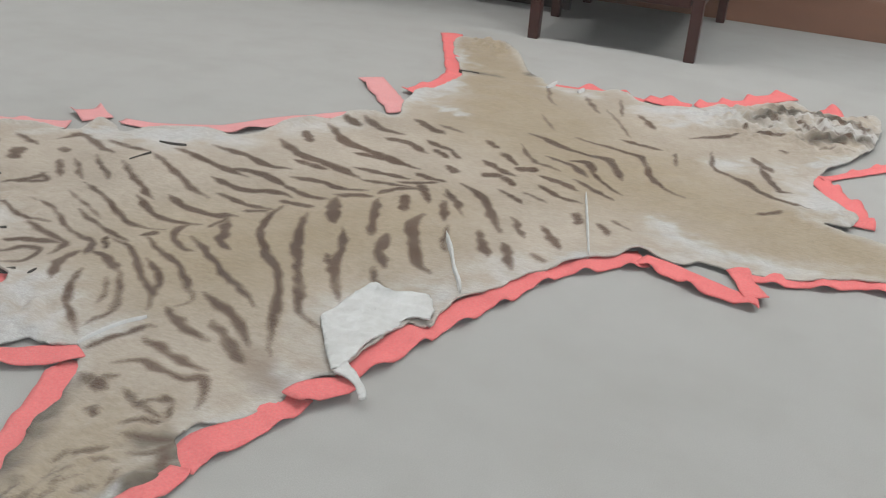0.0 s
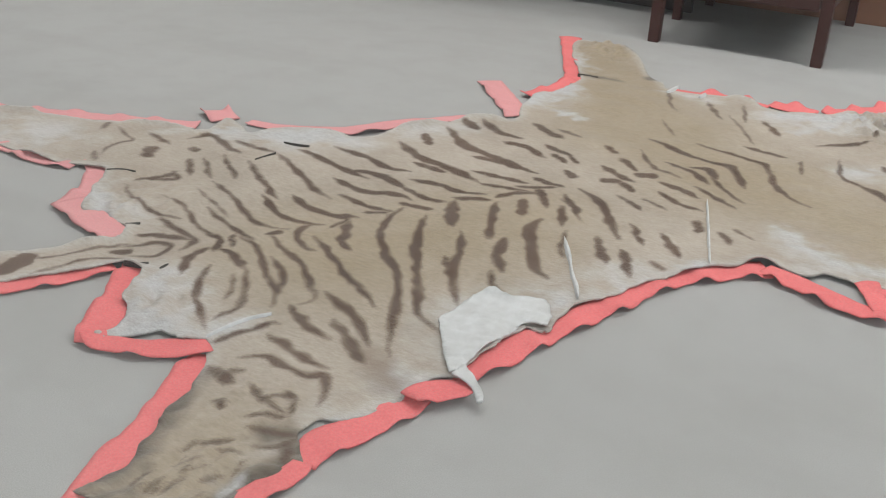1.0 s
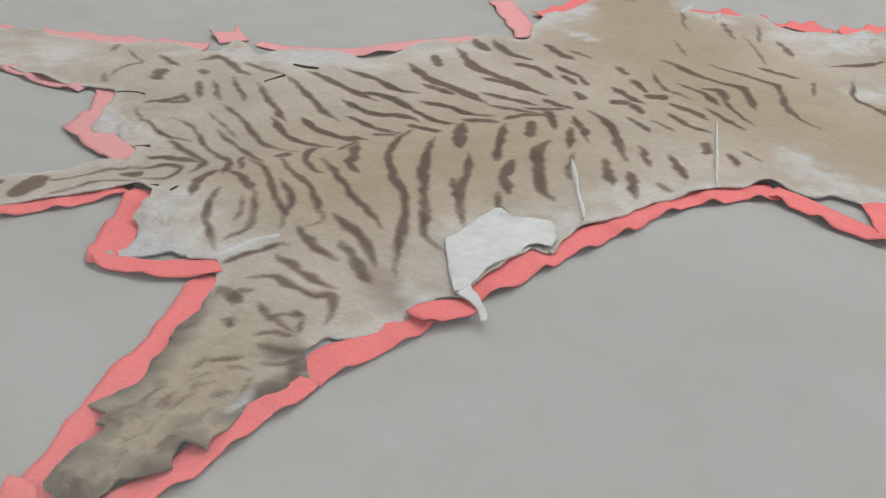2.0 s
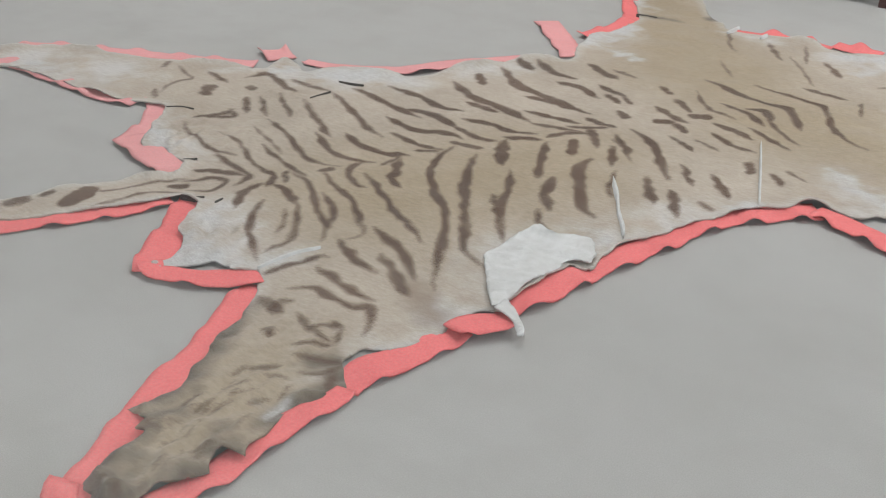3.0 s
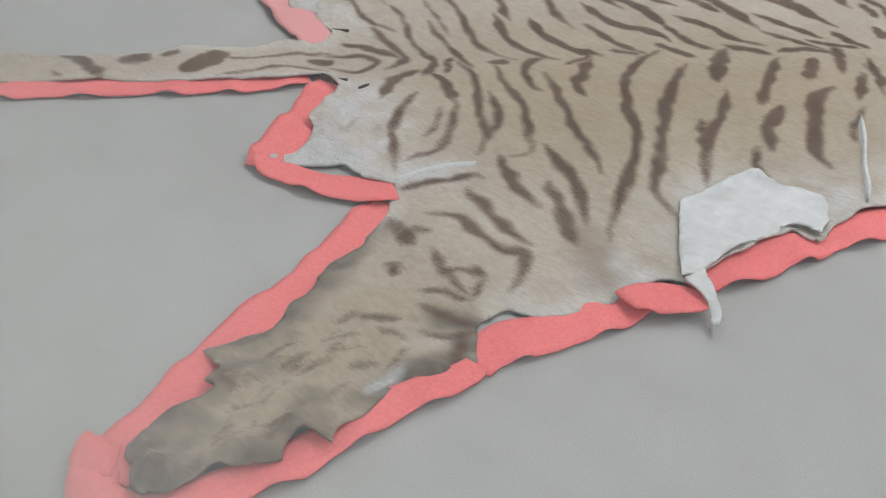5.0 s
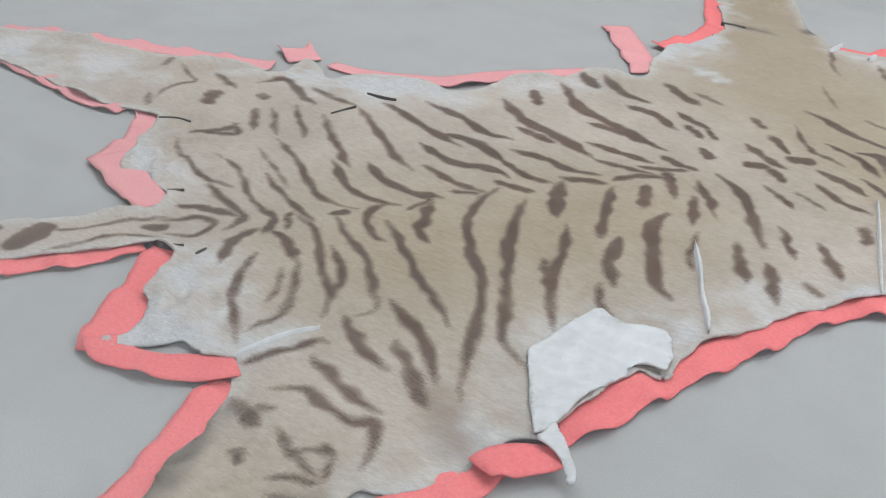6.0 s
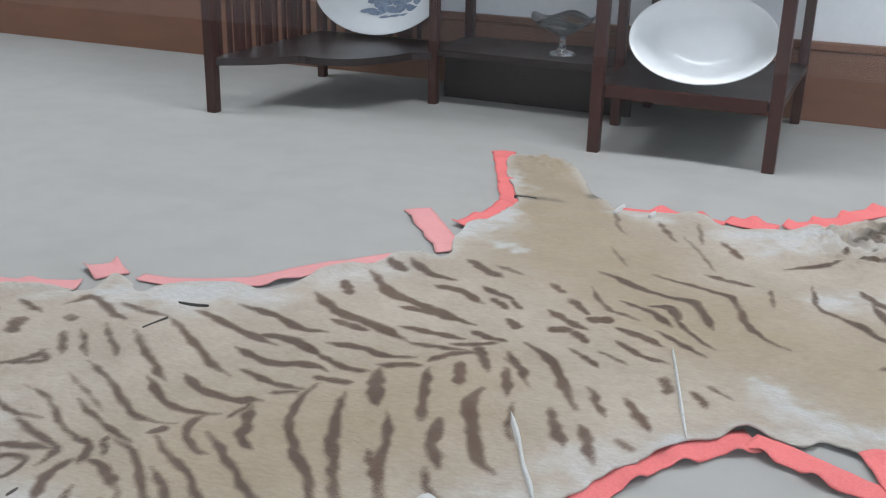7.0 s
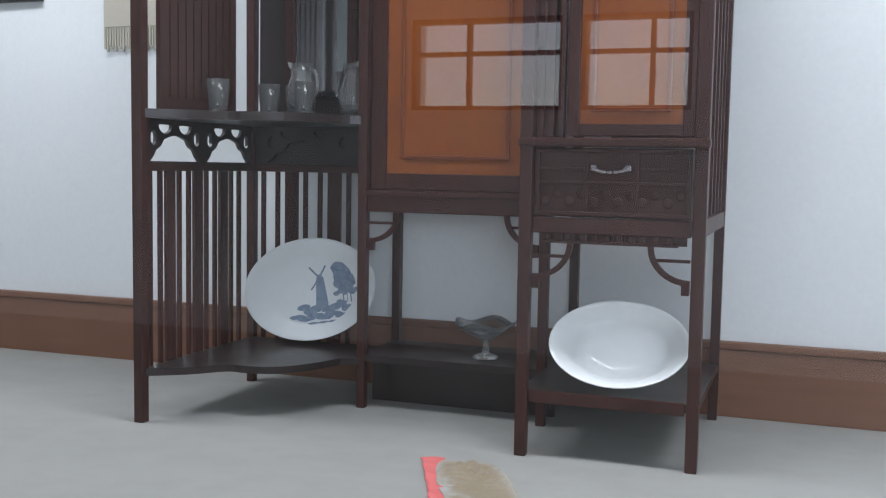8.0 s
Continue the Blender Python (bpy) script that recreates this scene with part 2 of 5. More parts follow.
def skirting(name, x0, x1, y0, y1):
    along_x = (x1 - x0) > (y1 - y0)
    bm = box(bmesh.new(), x0, x1, y0, y1, 0, 0.212, 0.002)
    if along_x:
        box(bm, x0, x1, y0 - 0.008, y1, 0.214, 0.238, 0.005)
    else:
        box(bm, x0 - 0.006, x1 + 0.006, y0, y1, 0.214, 0.238, 0.005)
    return tagged(link(name, bm, SKIRTING), "brown varnished wooden skirting board with moulded top", "baseboard", kind="structure")


skirting("baseboard", X0, X1, WALL_Y - 0.022, WALL_Y - 0.001)
skirting("baseboard", X0 + 0.001, X0 + 0.022, Y0, WALL_Y - 0.03)
skirting("baseboard", X1 - 0.022, X1 - 0.001, Y0, WALL_Y - 0.03)

for wi, (wx, ww, wz0, wz1, wp) in enumerate(WINDOWS):
    win = thing("window_%d" % (wi + 1), (wx, Y0 - 0.075, wz0), "dark framed window with four panes, the third an unseen addition", "window", kind="structure")
    h, top = ww / 2, wz1 - wz0
    bm = bmesh.new()
    for a, b, c, d in ((-h, h, 0.0, 0.02), (-h, h, top - 0.02, top), (-h, -h + 0.02, 0.02, top - 0.02), (h - 0.02, h, 0.02, top - 0.02)):
        box(bm, a, b, -0.03, 0.03, c, d, 0.003)
    part("window_frame", bm, BLACK, win)
    mx, mz = (-0.08 if wi == 0 else 0.06), top * 0.62
    part("mullion", slab(mx - 0.009, mx + 0.009, -0.02, 0.02, 0.02, top - 0.02, 0.002), BLACK, win)
    part("transom", slab(-h + 0.02, h - 0.02, -0.018, 0.018, mz - 0.009, mz + 0.009, 0.002), BLACK, win)
    for a, b in ((-h + 0.02, mx - 0.009), (mx + 0.009, h - 0.02)):
        for c, d in ((0.02, mz - 0.009), (mz + 0.009, top - 0.02)):
            pn = part("pane", slab(a, b, -0.004, 0.004, c, d, 0), PANE, win)
            pn.visible_shadow = False

# bodies of the assumed troffers, none of them in view
for lx, ly, lw in ADDED_TROFFERS:
    tr = thing("added_ceiling_light", (lx, ly, CEIL - 0.03), "assumed white fluorescent troffer on the unseen ceiling", "ceiling light", "ceiling troffers")
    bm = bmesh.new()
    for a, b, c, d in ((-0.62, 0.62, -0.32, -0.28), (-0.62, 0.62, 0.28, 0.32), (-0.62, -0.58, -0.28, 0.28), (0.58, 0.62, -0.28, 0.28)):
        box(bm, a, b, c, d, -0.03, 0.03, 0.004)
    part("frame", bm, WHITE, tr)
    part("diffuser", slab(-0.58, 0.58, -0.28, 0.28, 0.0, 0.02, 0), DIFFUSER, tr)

# the glazed barrier in front of the exhibit: a black sill and one tall pane
sill = thing("glass_barrier", (0.0, -0.545, 0.0), "tall clear glass barrier on a black metal sill", "barrier")
part("rail", slab(-3.0, 3.0, -0.02, 0.02, 0.0, 0.048, 0.004), BLACK, sill, "black painted sill")
part("rib", slab(-3.0, 3.0, 0.0205, 0.026, 0.0, 0.03, 0.002), BLACK, sill)
pane = part("pane", slab(-3.0, 3.0, -0.004, 0.004, 0.049, 2.3, 0), PANE, sill, "clear glass")
pane.visible_shadow = False

# ================= the striped hide rug =================
HIDE_AT = Vector((0.15, 0.7, 0.0))
rug = thing("animal_skin_rug", HIDE_AT, "flat tan hide rug with dark brown stripes and coral felt edging", "rug")

# outline of the hide, limb by limb, in metres on the floor
OUTLINE = []
# near hind leg
OUTLINE += [(0.002, -0.005), (0.028, -0.046), (0.039, -0.080), (0.047, -0.106), (0.050, -0.130), (0.062, -0.163), (0.068, -0.180), (0.071, -0.207), (0.088, -0.236), (0.080, -0.257), (0.073, -0.280), (0.066, -0.299), (0.088, -0.298), (0.101, -0.299), (0.106, -0.322), (0.122, -0.320), (0.118, -0.336), (0.110, -0.354), (0.113, -0.375), (0.117, -0.398), (0.129, -0.410), (0.141, -0.410), (0.154, -0.423), (0.173, -0.421), (0.183, -0.408), (0.183, -0.393), (0.184, -0.377), (0.180, -0.367), (0.190, -0.361), (0.206, -0.348), (0.213, -0.330), (0.205, -0.310), (0.199, -0.297), (0.213, -0.293), (0.224, -0.289), (0.216, -0.273), (0.218, -0.253), (0.214, -0.234), (0.208, -0.203), (0.224, -0.180), (0.240, -0.155), (0.228, -0.126), (0.207, -0.104)]
# near belly
OUTLINE += [(0.204, -0.078), (0.210, -0.060), (0.230, -0.053), (0.249, -0.024), (0.262, 0.006), (0.270, 0.036), (0.270, 0.062), (0.284, 0.086), (0.304, 0.094), (0.312, 0.106), (0.301, 0.116), (0.307, 0.172), (0.317, 0.223), (0.323, 0.260), (0.353, 0.260), (0.353, 0.303), (0.360, 0.358), (0.385, 0.393), (0.416, 0.467), (0.449, 0.522), (0.487, 0.587), (0.514, 0.603), (0.557, 0.650)]
# near foreleg
OUTLINE += [(0.618, 0.640), (0.650, 0.663), (0.685, 0.656), (0.713, 0.663), (0.763, 0.670), (0.813, 0.686), (0.870, 0.724), (0.920, 0.739), (1.020, 0.765), (1.100, 0.800), (1.130, 0.860), (1.080, 0.895), (0.980, 0.885)]
# head
OUTLINE += [(0.868, 0.911), (0.805, 0.946), (0.862, 0.946), (0.879, 1.009), (0.837, 1.076), (0.792, 1.148), (0.811, 1.233), (0.870, 1.369), (0.900, 1.460), (0.908, 1.660), (0.837, 1.666), (0.760, 1.659), (0.702, 1.727), (0.667, 1.674), (0.620, 1.613)]
# far foreleg
OUTLINE += [(0.516, 1.521), (0.453, 1.488), (0.392, 1.476), (0.333, 1.511), (0.225, 1.506), (0.155, 1.490), (0.128, 1.530), (0.105, 1.557), (0.070, 1.593), (0.030, 1.670), (-0.025, 1.755), (-0.085, 1.812), (-0.136, 1.825), (-0.203, 1.801), (-0.165, 1.668), (-0.118, 1.574), (-0.075, 1.490), (-0.050, 1.430), (-0.058, 1.330), (-0.085, 1.200), (-0.057, 1.057)]
# far belly
OUTLINE += [(-0.099, 1.035), (-0.142, 1.013), (-0.173, 0.938), (-0.229, 0.872), (-0.241, 0.814), (-0.269, 0.768), (-0.312, 0.764), (-0.427, 0.711), (-0.450, 0.665), (-0.503, 0.701), (-0.546, 0.715), (-0.533, 0.642), (-0.555, 0.605), (-0.599, 0.561)]
# far hind leg
OUTLINE += [(-0.553, 0.621), (-0.618, 0.595), (-0.711, 0.564), (-0.837, 0.531), (-0.942, 0.492), (-0.988, 0.479), (-1.038, 0.415), (-1.100, 0.420), (-1.160, 0.375), (-1.150, 0.335), (-1.050, 0.330), (-0.945, 0.345), (-0.850, 0.348), (-0.734, 0.344), (-0.657, 0.343), (-0.586, 0.358), (-0.538, 0.364)]
# far rump
OUTLINE += [(-0.514, 0.332), (-0.448, 0.221), (-0.404, 0.226), (-0.368, 0.213), (-0.337, 0.205), (-0.315, 0.170), (-0.325, 0.146)]
# tail
OUTLINE += [(-0.358, 0.109), (-0.396, 0.050), (-0.433, -0.006), (-0.471, -0.061), (-0.505, -0.115), (-0.550, -0.190), (-0.600, -0.280), (-0.650, -0.370), (-0.685, -0.430), (-0.665, -0.455), (-0.625, -0.425), (-0.565, -0.335), (-0.505, -0.235), (-0.448, -0.148), (-0.368, -0.050), (-0.287, 0.052), (-0.257, 0.096), (-0.242, 0.112)]
# near rump
OUTLINE += [(-0.225, 0.110), (-0.202, 0.093), (-0.175, 0.025), (-0.152, 0.014), (-0.134, -0.026), (-0.142, -0.054), (-0.126, -0.060), (-0.092, -0.031), (-0.078, -0.008), (-0.056, -0.008), (-0.035, -0.011), (-0.012, 0.006)]
OUTLINE = np.array(OUTLINE)

STRIPES, FAINTS, PALES, TAWNIES, SMOKES, BARES = [], [], [], [], [], []


def stripe(width, *pts):
    STRIPES.append((width, pts))


def faint(width, *pts):
    FAINTS.append((width, pts))


def pale(width, *pts):
    PALES.append((width, pts))


def tawny(width, *pts):
    TAWNIES.append((width, pts))


def smoke(width, *pts):
    SMOKES.append((width, pts))


def bare(width, *pts):
    BARES.append((width, pts))


stripe(0.010, (-0.459, 0.331), (-0.409, 0.296), (-0.343, 0.272), (-0.286, 0.270))
stripe(0.012, (-0.318, 0.259), (-0.267, 0.240), (-0.223, 0.228), (-0.210, 0.219), (-0.205, 0.179))
stripe(0.015, (-0.299, 0.190), (-0.274, 0.207), (-0.222, 0.217))
stripe(0.011, (-0.289, 0.153), (-0.261, 0.185), (-0.230, 0.185), (-0.228, 0.153), (-0.256, 0.132))
stripe(0.007, (-0.373, 0.034), (-0.336, 0.074), (-0.316, 0.120), (-0.291, 0.163))
stripe(0.021, (-0.288, 0.124), (-0.272, 0.147))
stripe(0.007, (-0.328, 0.008), (-0.303, 0.064), (-0.288, 0.096), (-0.245, 0.122))
stripe(0.013, (-0.210, 0.255), (-0.183, 0.243), (-0.162, 0.205))
stripe(0.015, (-0.177, 0.211), (-0.180, 0.174), (-0.153, 0.119))
stripe(0.011, (-0.139, 0.166), (-0.114, 0.113), (-0.087, 0.077), (-0.052, 0.046), (-0.028, 0.023))
stripe(0.008, (-0.090, 0.159), (-0.068, 0.126), (-0.055, 0.094))
stripe(0.010, (-0.091, 0.188), (-0.051, 0.135), (-0.029, 0.088), (-0.032, 0.043))
stripe(0.014, (-0.160, 0.218), (-0.128, 0.210), (-0.089, 0.180))
stripe(0.011, (-0.165, 0.271), (-0.115, 0.247), (-0.054, 0.189), (-0.013, 0.158), (0.007, 0.118))
stripe(0.009, (-0.183, 0.274), (-0.148, 0.232))
stripe(0.011, (-0.082, 0.239), (-0.039, 0.206), (-0.010, 0.162))
stripe(0.011, (-0.133, 0.306), (-0.077, 0.267), (-0.027, 0.239), (0.019, 0.193), (0.044, 0.167), (0.036, 0.141))
stripe(0.012, (-0.099, 0.381), (-0.107, 0.349), (-0.091, 0.318), (-0.056, 0.291), (-0.039, 0.287))
stripe(0.012, (-0.074, 0.337), (-0.003, 0.285), (0.059, 0.236), (0.110, 0.204), (0.131, 0.185))
stripe(0.016, (-0.064, 0.421), (-0.040, 0.376), (-0.026, 0.345), (0.002, 0.322))
stripe(0.015, (-0.010, 0.509), (-0.012, 0.456), (0.015, 0.392), (0.061, 0.336), (0.099, 0.298), (0.127, 0.256), (0.153, 0.201), (0.181, 0.139), (0.205, 0.095))
stripe(0.015, (0.032, 0.506), (0.051, 0.455), (0.084, 0.382), (0.126, 0.310), (0.164, 0.245), (0.187, 0.205), (0.207, 0.195), (0.234, 0.180))
stripe(0.023, (0.041, 0.593), (0.067, 0.533), (0.092, 0.490))
stripe(0.015, (0.114, 0.481), (0.140, 0.423), (0.159, 0.364), (0.189, 0.306), (0.218, 0.262))
stripe(0.011, (0.130, 0.392), (0.167, 0.336))
stripe(0.014, (0.105, 0.627), (0.134, 0.549), (0.161, 0.477))
stripe(0.021, (0.180, 0.499), (0.201, 0.430), (0.229, 0.384))
stripe(0.012, (0.211, 0.383), (0.238, 0.341), (0.264, 0.318))
stripe(0.019, (0.142, 0.656), (0.170, 0.589))
stripe(0.021, (0.201, 0.600), (0.200, 0.554), (0.233, 0.485), (0.266, 0.425), (0.294, 0.402))
stripe(0.017, (0.143, 0.724), (0.177, 0.670))
stripe(0.013, (0.206, 0.678), (0.238, 0.596))
stripe(0.009, (0.253, 0.580), (0.267, 0.522), (0.287, 0.485))
stripe(0.014, (0.192, 0.727), (0.245, 0.661))
stripe(0.012, (0.002, 0.001), (0.012, 0.032), (0.035, 0.077), (0.046, 0.083))
stripe(0.015, (0.046, 0.056), (0.079, 0.045), (0.126, 0.033), (0.158, 0.033))
stripe(0.015, (0.052, -0.011), (0.079, 0.010), (0.116, 0.002), (0.143, 0.004), (0.161, 0.016), (0.180, -0.007), (0.193, -0.040))
stripe(0.016, (0.028, 0.132), (0.065, 0.107), (0.094, 0.091), (0.124, 0.086))
stripe(0.016, (0.047, 0.188), (0.097, 0.164), (0.130, 0.145), (0.173, 0.102))
stripe(0.018, (0.098, 0.133), (0.143, 0.099), (0.174, 0.076), (0.189, 0.065))
faint(0.040, (0.180, 0.090), (0.205, 0.068), (0.228, 0.052), (0.262, 0.030))
stripe(0.022, (0.034, -0.043), (0.058, -0.052), (0.078, -0.056))
stripe(0.010, (0.060, -0.040), (0.075, -0.030))
stripe(0.012, (0.086, -0.092), (0.104, -0.103))
stripe(0.010, (0.097, -0.050), (0.134, -0.066), (0.168, -0.077))
stripe(0.009, (0.135, -0.068), (0.153, -0.041), (0.166, -0.056), (0.177, -0.079))
# next six: leg wrinkles, their shade painted as dark strokes
stripe(0.009, (0.132, -0.102), (0.155, -0.090), (0.175, -0.081))
stripe(0.010, (0.148, -0.119), (0.176, -0.112), (0.206, -0.102))
stripe(0.009, (0.121, -0.168), (0.152, -0.144))
stripe(0.009, (0.177, -0.142), (0.202, -0.126), (0.207, -0.106))
stripe(0.012, (0.209, -0.119), (0.222, -0.145), (0.234, -0.151))
stripe(0.007, (0.147, -0.166), (0.176, -0.162))
stripe(0.032, (-0.366, -0.009), (-0.367, 0.025), (-0.376, 0.052))
stripe(0.019, (-0.413, -0.100), (-0.439, -0.092), (-0.473, -0.090), (-0.500, -0.103))
stripe(0.028, (-0.433, -0.022), (-0.435, -0.052))
stripe(0.013, (-0.418, -0.005), (-0.409, 0.010))
stripe(0.009, (-0.471, -0.131), (-0.452, -0.131))
stripe(0.010, (-0.354, 0.429), (-0.292, 0.400), (-0.227, 0.358), (-0.188, 0.334), (-0.141, 0.333), (-0.123, 0.338))
stripe(0.012, (-0.357, 0.538), (-0.280, 0.477), (-0.207, 0.423))
stripe(0.014, (-0.239, 0.426), (-0.180, 0.382), (-0.133, 0.370), (-0.088, 0.383))
stripe(0.016, (-0.446, 0.618), (-0.375, 0.602), (-0.344, 0.605))
stripe(0.014, (-0.344, 0.605), (-0.254, 0.544), (-0.179, 0.496), (-0.136, 0.478))
stripe(0.017, (-0.199, 0.456), (-0.146, 0.425), (-0.091, 0.426), (-0.052, 0.436))
stripe(0.017, (-0.318, 0.644), (-0.217, 0.609), (-0.131, 0.588))
stripe(0.018, (-0.270, 0.694), (-0.206, 0.688), (-0.136, 0.661), (-0.088, 0.666))
stripe(0.018, (-0.182, 0.558), (-0.111, 0.540), (-0.062, 0.555), (-0.021, 0.551))
stripe(0.015, (-0.132, 0.499), (-0.077, 0.488), (-0.021, 0.487))
stripe(0.013, (-0.058, 0.460), (-0.024, 0.477))
stripe(0.021, (-0.174, 0.607), (-0.130, 0.618), (-0.056, 0.595))
stripe(0.009, (-0.375, 0.330), (-0.315, 0.315), (-0.258, 0.275), (-0.209, 0.252), (-0.177, 0.245))
stripe(0.011, (-0.281, 0.331), (-0.229, 0.305), (-0.174, 0.284), (-0.140, 0.270))
stripe(0.006, (-0.344, 0.384), (-0.279, 0.350), (-0.230, 0.322))
stripe(0.015, (-0.141, 0.305), (-0.125, 0.324))
stripe(0.010, (-0.073, 0.374), (-0.066, 0.429))
stripe(0.012, (-0.452, 0.370), (-0.409, 0.402), (-0.440, 0.429))
stripe(0.024, (-0.189, 0.803), (-0.113, 0.747), (-0.051, 0.728), (0.033, 0.700))
stripe(0.017, (-0.105, 0.713), (-0.036, 0.700))
stripe(0.020, (-0.171, 0.871), (-0.131, 0.819))
stripe(0.024, (-0.146, 0.930), (-0.077, 0.861), (-0.012, 0.838), (0.062, 0.810), (0.108, 0.796))
stripe(0.024, (-0.145, 0.995), (-0.091, 0.958))
stripe(0.021, (-0.107, 1.015), (-0.049, 0.964), (0.012, 0.950))
stripe(0.016, (-0.070, 0.636), (-0.015, 0.642), (0.044, 0.639), (0.077, 0.649))
stripe(0.012, (-0.071, 0.603), (-0.017, 0.577), (0.037, 0.580))
stripe(0.015, (-0.028, 0.522), (0.030, 0.541))
stripe(0.017, (0.031, 0.601), (0.092, 0.627))
stripe(0.019, (-0.037, 0.812), (0.019, 0.814), (0.074, 0.804))
stripe(0.017, (0.002, 0.743), (0.062, 0.742), (0.112, 0.739))
stripe(0.014, (0.040, 0.696), (0.085, 0.692), (0.137, 0.700))
stripe(0.015, (0.097, 0.644), (0.120, 0.677), (0.154, 0.704))
stripe(0.019, (-0.018, 0.920), (0.041, 0.907), (0.088, 0.881))
stripe(0.024, (-0.013, 1.063), (0.036, 1.024), (0.079, 0.999))
stripe(0.016, (0.045, 1.060), (0.106, 1.028))
stripe(0.017, (0.062, 0.946), (0.132, 0.912))
stripe(0.014, (0.094, 0.906), (0.136, 0.874))
stripe(0.016, (0.148, 0.841), (0.178, 0.812))
stripe(0.011, (0.128, 0.910), (0.157, 0.884))
stripe(0.016, (0.112, 0.774), (0.151, 0.759), (0.179, 0.761))
stripe(0.014, (0.104, 0.712), (0.166, 0.744))
stripe(0.014, (0.151, 0.714), (0.190, 0.649))
stripe(0.010, (0.195, 0.704), (0.227, 0.678), (0.253, 0.642))
stripe(0.017, (0.202, 0.773), (0.239, 0.747), (0.273, 0.711), (0.303, 0.657), (0.336, 0.601))
stripe(0.017, (0.303, 0.593), (0.331, 0.532), (0.353, 0.497))
stripe(0.016, (0.356, 0.561), (0.382, 0.511))
stripe(0.018, (0.195, 0.904), (0.231, 0.883), (0.277, 0.857))
stripe(0.024, (0.223, 0.835), (0.251, 0.849))
stripe(0.015, (0.253, 0.845), (0.289, 0.816))
stripe(0.012, (0.164, 1.013), (0.198, 0.987))
stripe(0.015, (0.215, 0.967), (0.258, 0.922))
stripe(0.012, (0.271, 0.785), (0.329, 0.739))
stripe(0.009, (0.152, 1.499), (0.192, 1.371), (0.221, 1.328))
stripe(0.013, (0.257, 1.446), (0.315, 1.339))
stripe(0.010, (0.335, 1.467), (0.369, 1.349))
stripe(0.008, (0.323, 1.381), (0.373, 1.297), (0.414, 1.218))
stripe(0.014, (0.396, 1.382), (0.452, 1.304))
stripe(0.007, (0.204, 1.263), (0.261, 1.172))
stripe(0.020, (0.221, 1.119), (0.295, 1.080), (0.360, 1.055), (0.405, 1.050), (0.440, 0.989), (0.456, 0.952))
stripe(0.013, (0.314, 1.151), (0.385, 1.126), (0.448, 1.106), (0.471, 1.084), (0.503, 0.995), (0.535, 0.952), (0.581, 0.929))
stripe(0.016, (0.402, 1.196), (0.456, 1.177), (0.491, 1.174))
stripe(0.008, (0.517, 1.164), (0.535, 1.089))
stripe(0.009, (0.231, 1.032), (0.288, 0.951), (0.342, 0.927))
stripe(0.014, (0.296, 0.995), (0.351, 0.969), (0.397, 0.930))
stripe(0.024, (0.269, 0.902), (0.299, 0.912))
stripe(0.020, (0.315, 0.888), (0.355, 0.873), (0.395, 0.858))
stripe(0.021, (0.345, 0.993), (0.382, 0.998), (0.400, 0.956))
stripe(0.010, (0.390, 0.963), (0.436, 0.914), (0.473, 0.882))
stripe(0.012, (0.375, 0.906), (0.426, 0.874), (0.466, 0.849))
stripe(0.013, (0.329, 0.836), (0.380, 0.807), (0.421, 0.796))
stripe(0.010, (0.313, 0.795), (0.364, 0.767))
# crease on the head, its shade painted as one dark stroke
stripe(0.010, (0.587, 1.229), (0.600, 1.136), (0.625, 1.108), (0.671, 1.080), (0.713, 1.041))
stripe(0.015, (0.532, 1.279), (0.588, 1.324), (0.625, 1.376))
stripe(0.012, (0.333, 0.677), (0.378, 0.595))
stripe(0.016, (0.389, 0.664), (0.440, 0.583))
stripe(0.016, (0.354, 0.563), (0.395, 0.478))
stripe(0.016, (0.407, 0.546), (0.432, 0.531))
stripe(0.014, (0.470, 0.725), (0.497, 0.687))
stripe(0.010, (0.487, 0.755), (0.527, 0.724))
stripe(0.017, (0.424, 0.755), (0.439, 0.705))
stripe(0.009, (-0.676, 0.540), (-0.626, 0.514), (-0.602, 0.498), (-0.611, 0.451), (-0.588, 0.407))
stripe(0.023, (-0.517, 0.443), (-0.533, 0.473), (-0.548, 0.502))
stripe(0.014, (-0.606, 0.552), (-0.537, 0.530))
stripe(0.017, (-0.529, 0.573), (-0.504, 0.616), (-0.433, 0.579), (-0.393, 0.561))
stripe(0.024, (-0.493, 0.539), (-0.471, 0.532))
stripe(0.014, (-0.454, 0.493), (-0.402, 0.430))
stripe(0.010, (-0.437, 0.510), (-0.362, 0.439))
stripe(0.012, (-0.615, 0.420), (-0.581, 0.381))
stripe(0.011, (-0.419, 0.543), (-0.319, 0.457))
stripe(0.015, (-0.460, 0.359), (-0.433, 0.402), (-0.433, 0.431))
stripe(0.013, (-0.689, 0.508), (-0.710, 0.553))
stripe(0.013, (0.636, 1.101), (0.718, 1.033), (0.812, 0.997))
stripe(0.015, (0.686, 1.189), (0.730, 1.074), (0.756, 1.074))
stripe(0.019, (0.664, 1.233), (0.715, 1.170))
stripe(0.013, (0.710, 0.919), (0.750, 0.959))
stripe(0.014, (0.806, 1.644), (0.828, 1.561))
stripe(0.021, (0.718, 1.533), (0.760, 1.468))
stripe(0.014, (0.664, 1.571), (0.693, 1.468))
stripe(0.011, (0.864, 1.610), (0.878, 1.502))
stripe(0.019, (0.819, 1.485), (0.845, 1.436))
stripe(0.024, (0.657, 1.397), (0.716, 1.415))
stripe(0.03, (-0.50, -0.22), (-0.55, -0.20))
stripe(0.03, (-0.55, -0.30), (-0.60, -0.28))
stripe(0.035, (-0.60, -0.38), (-0.65, -0.37))
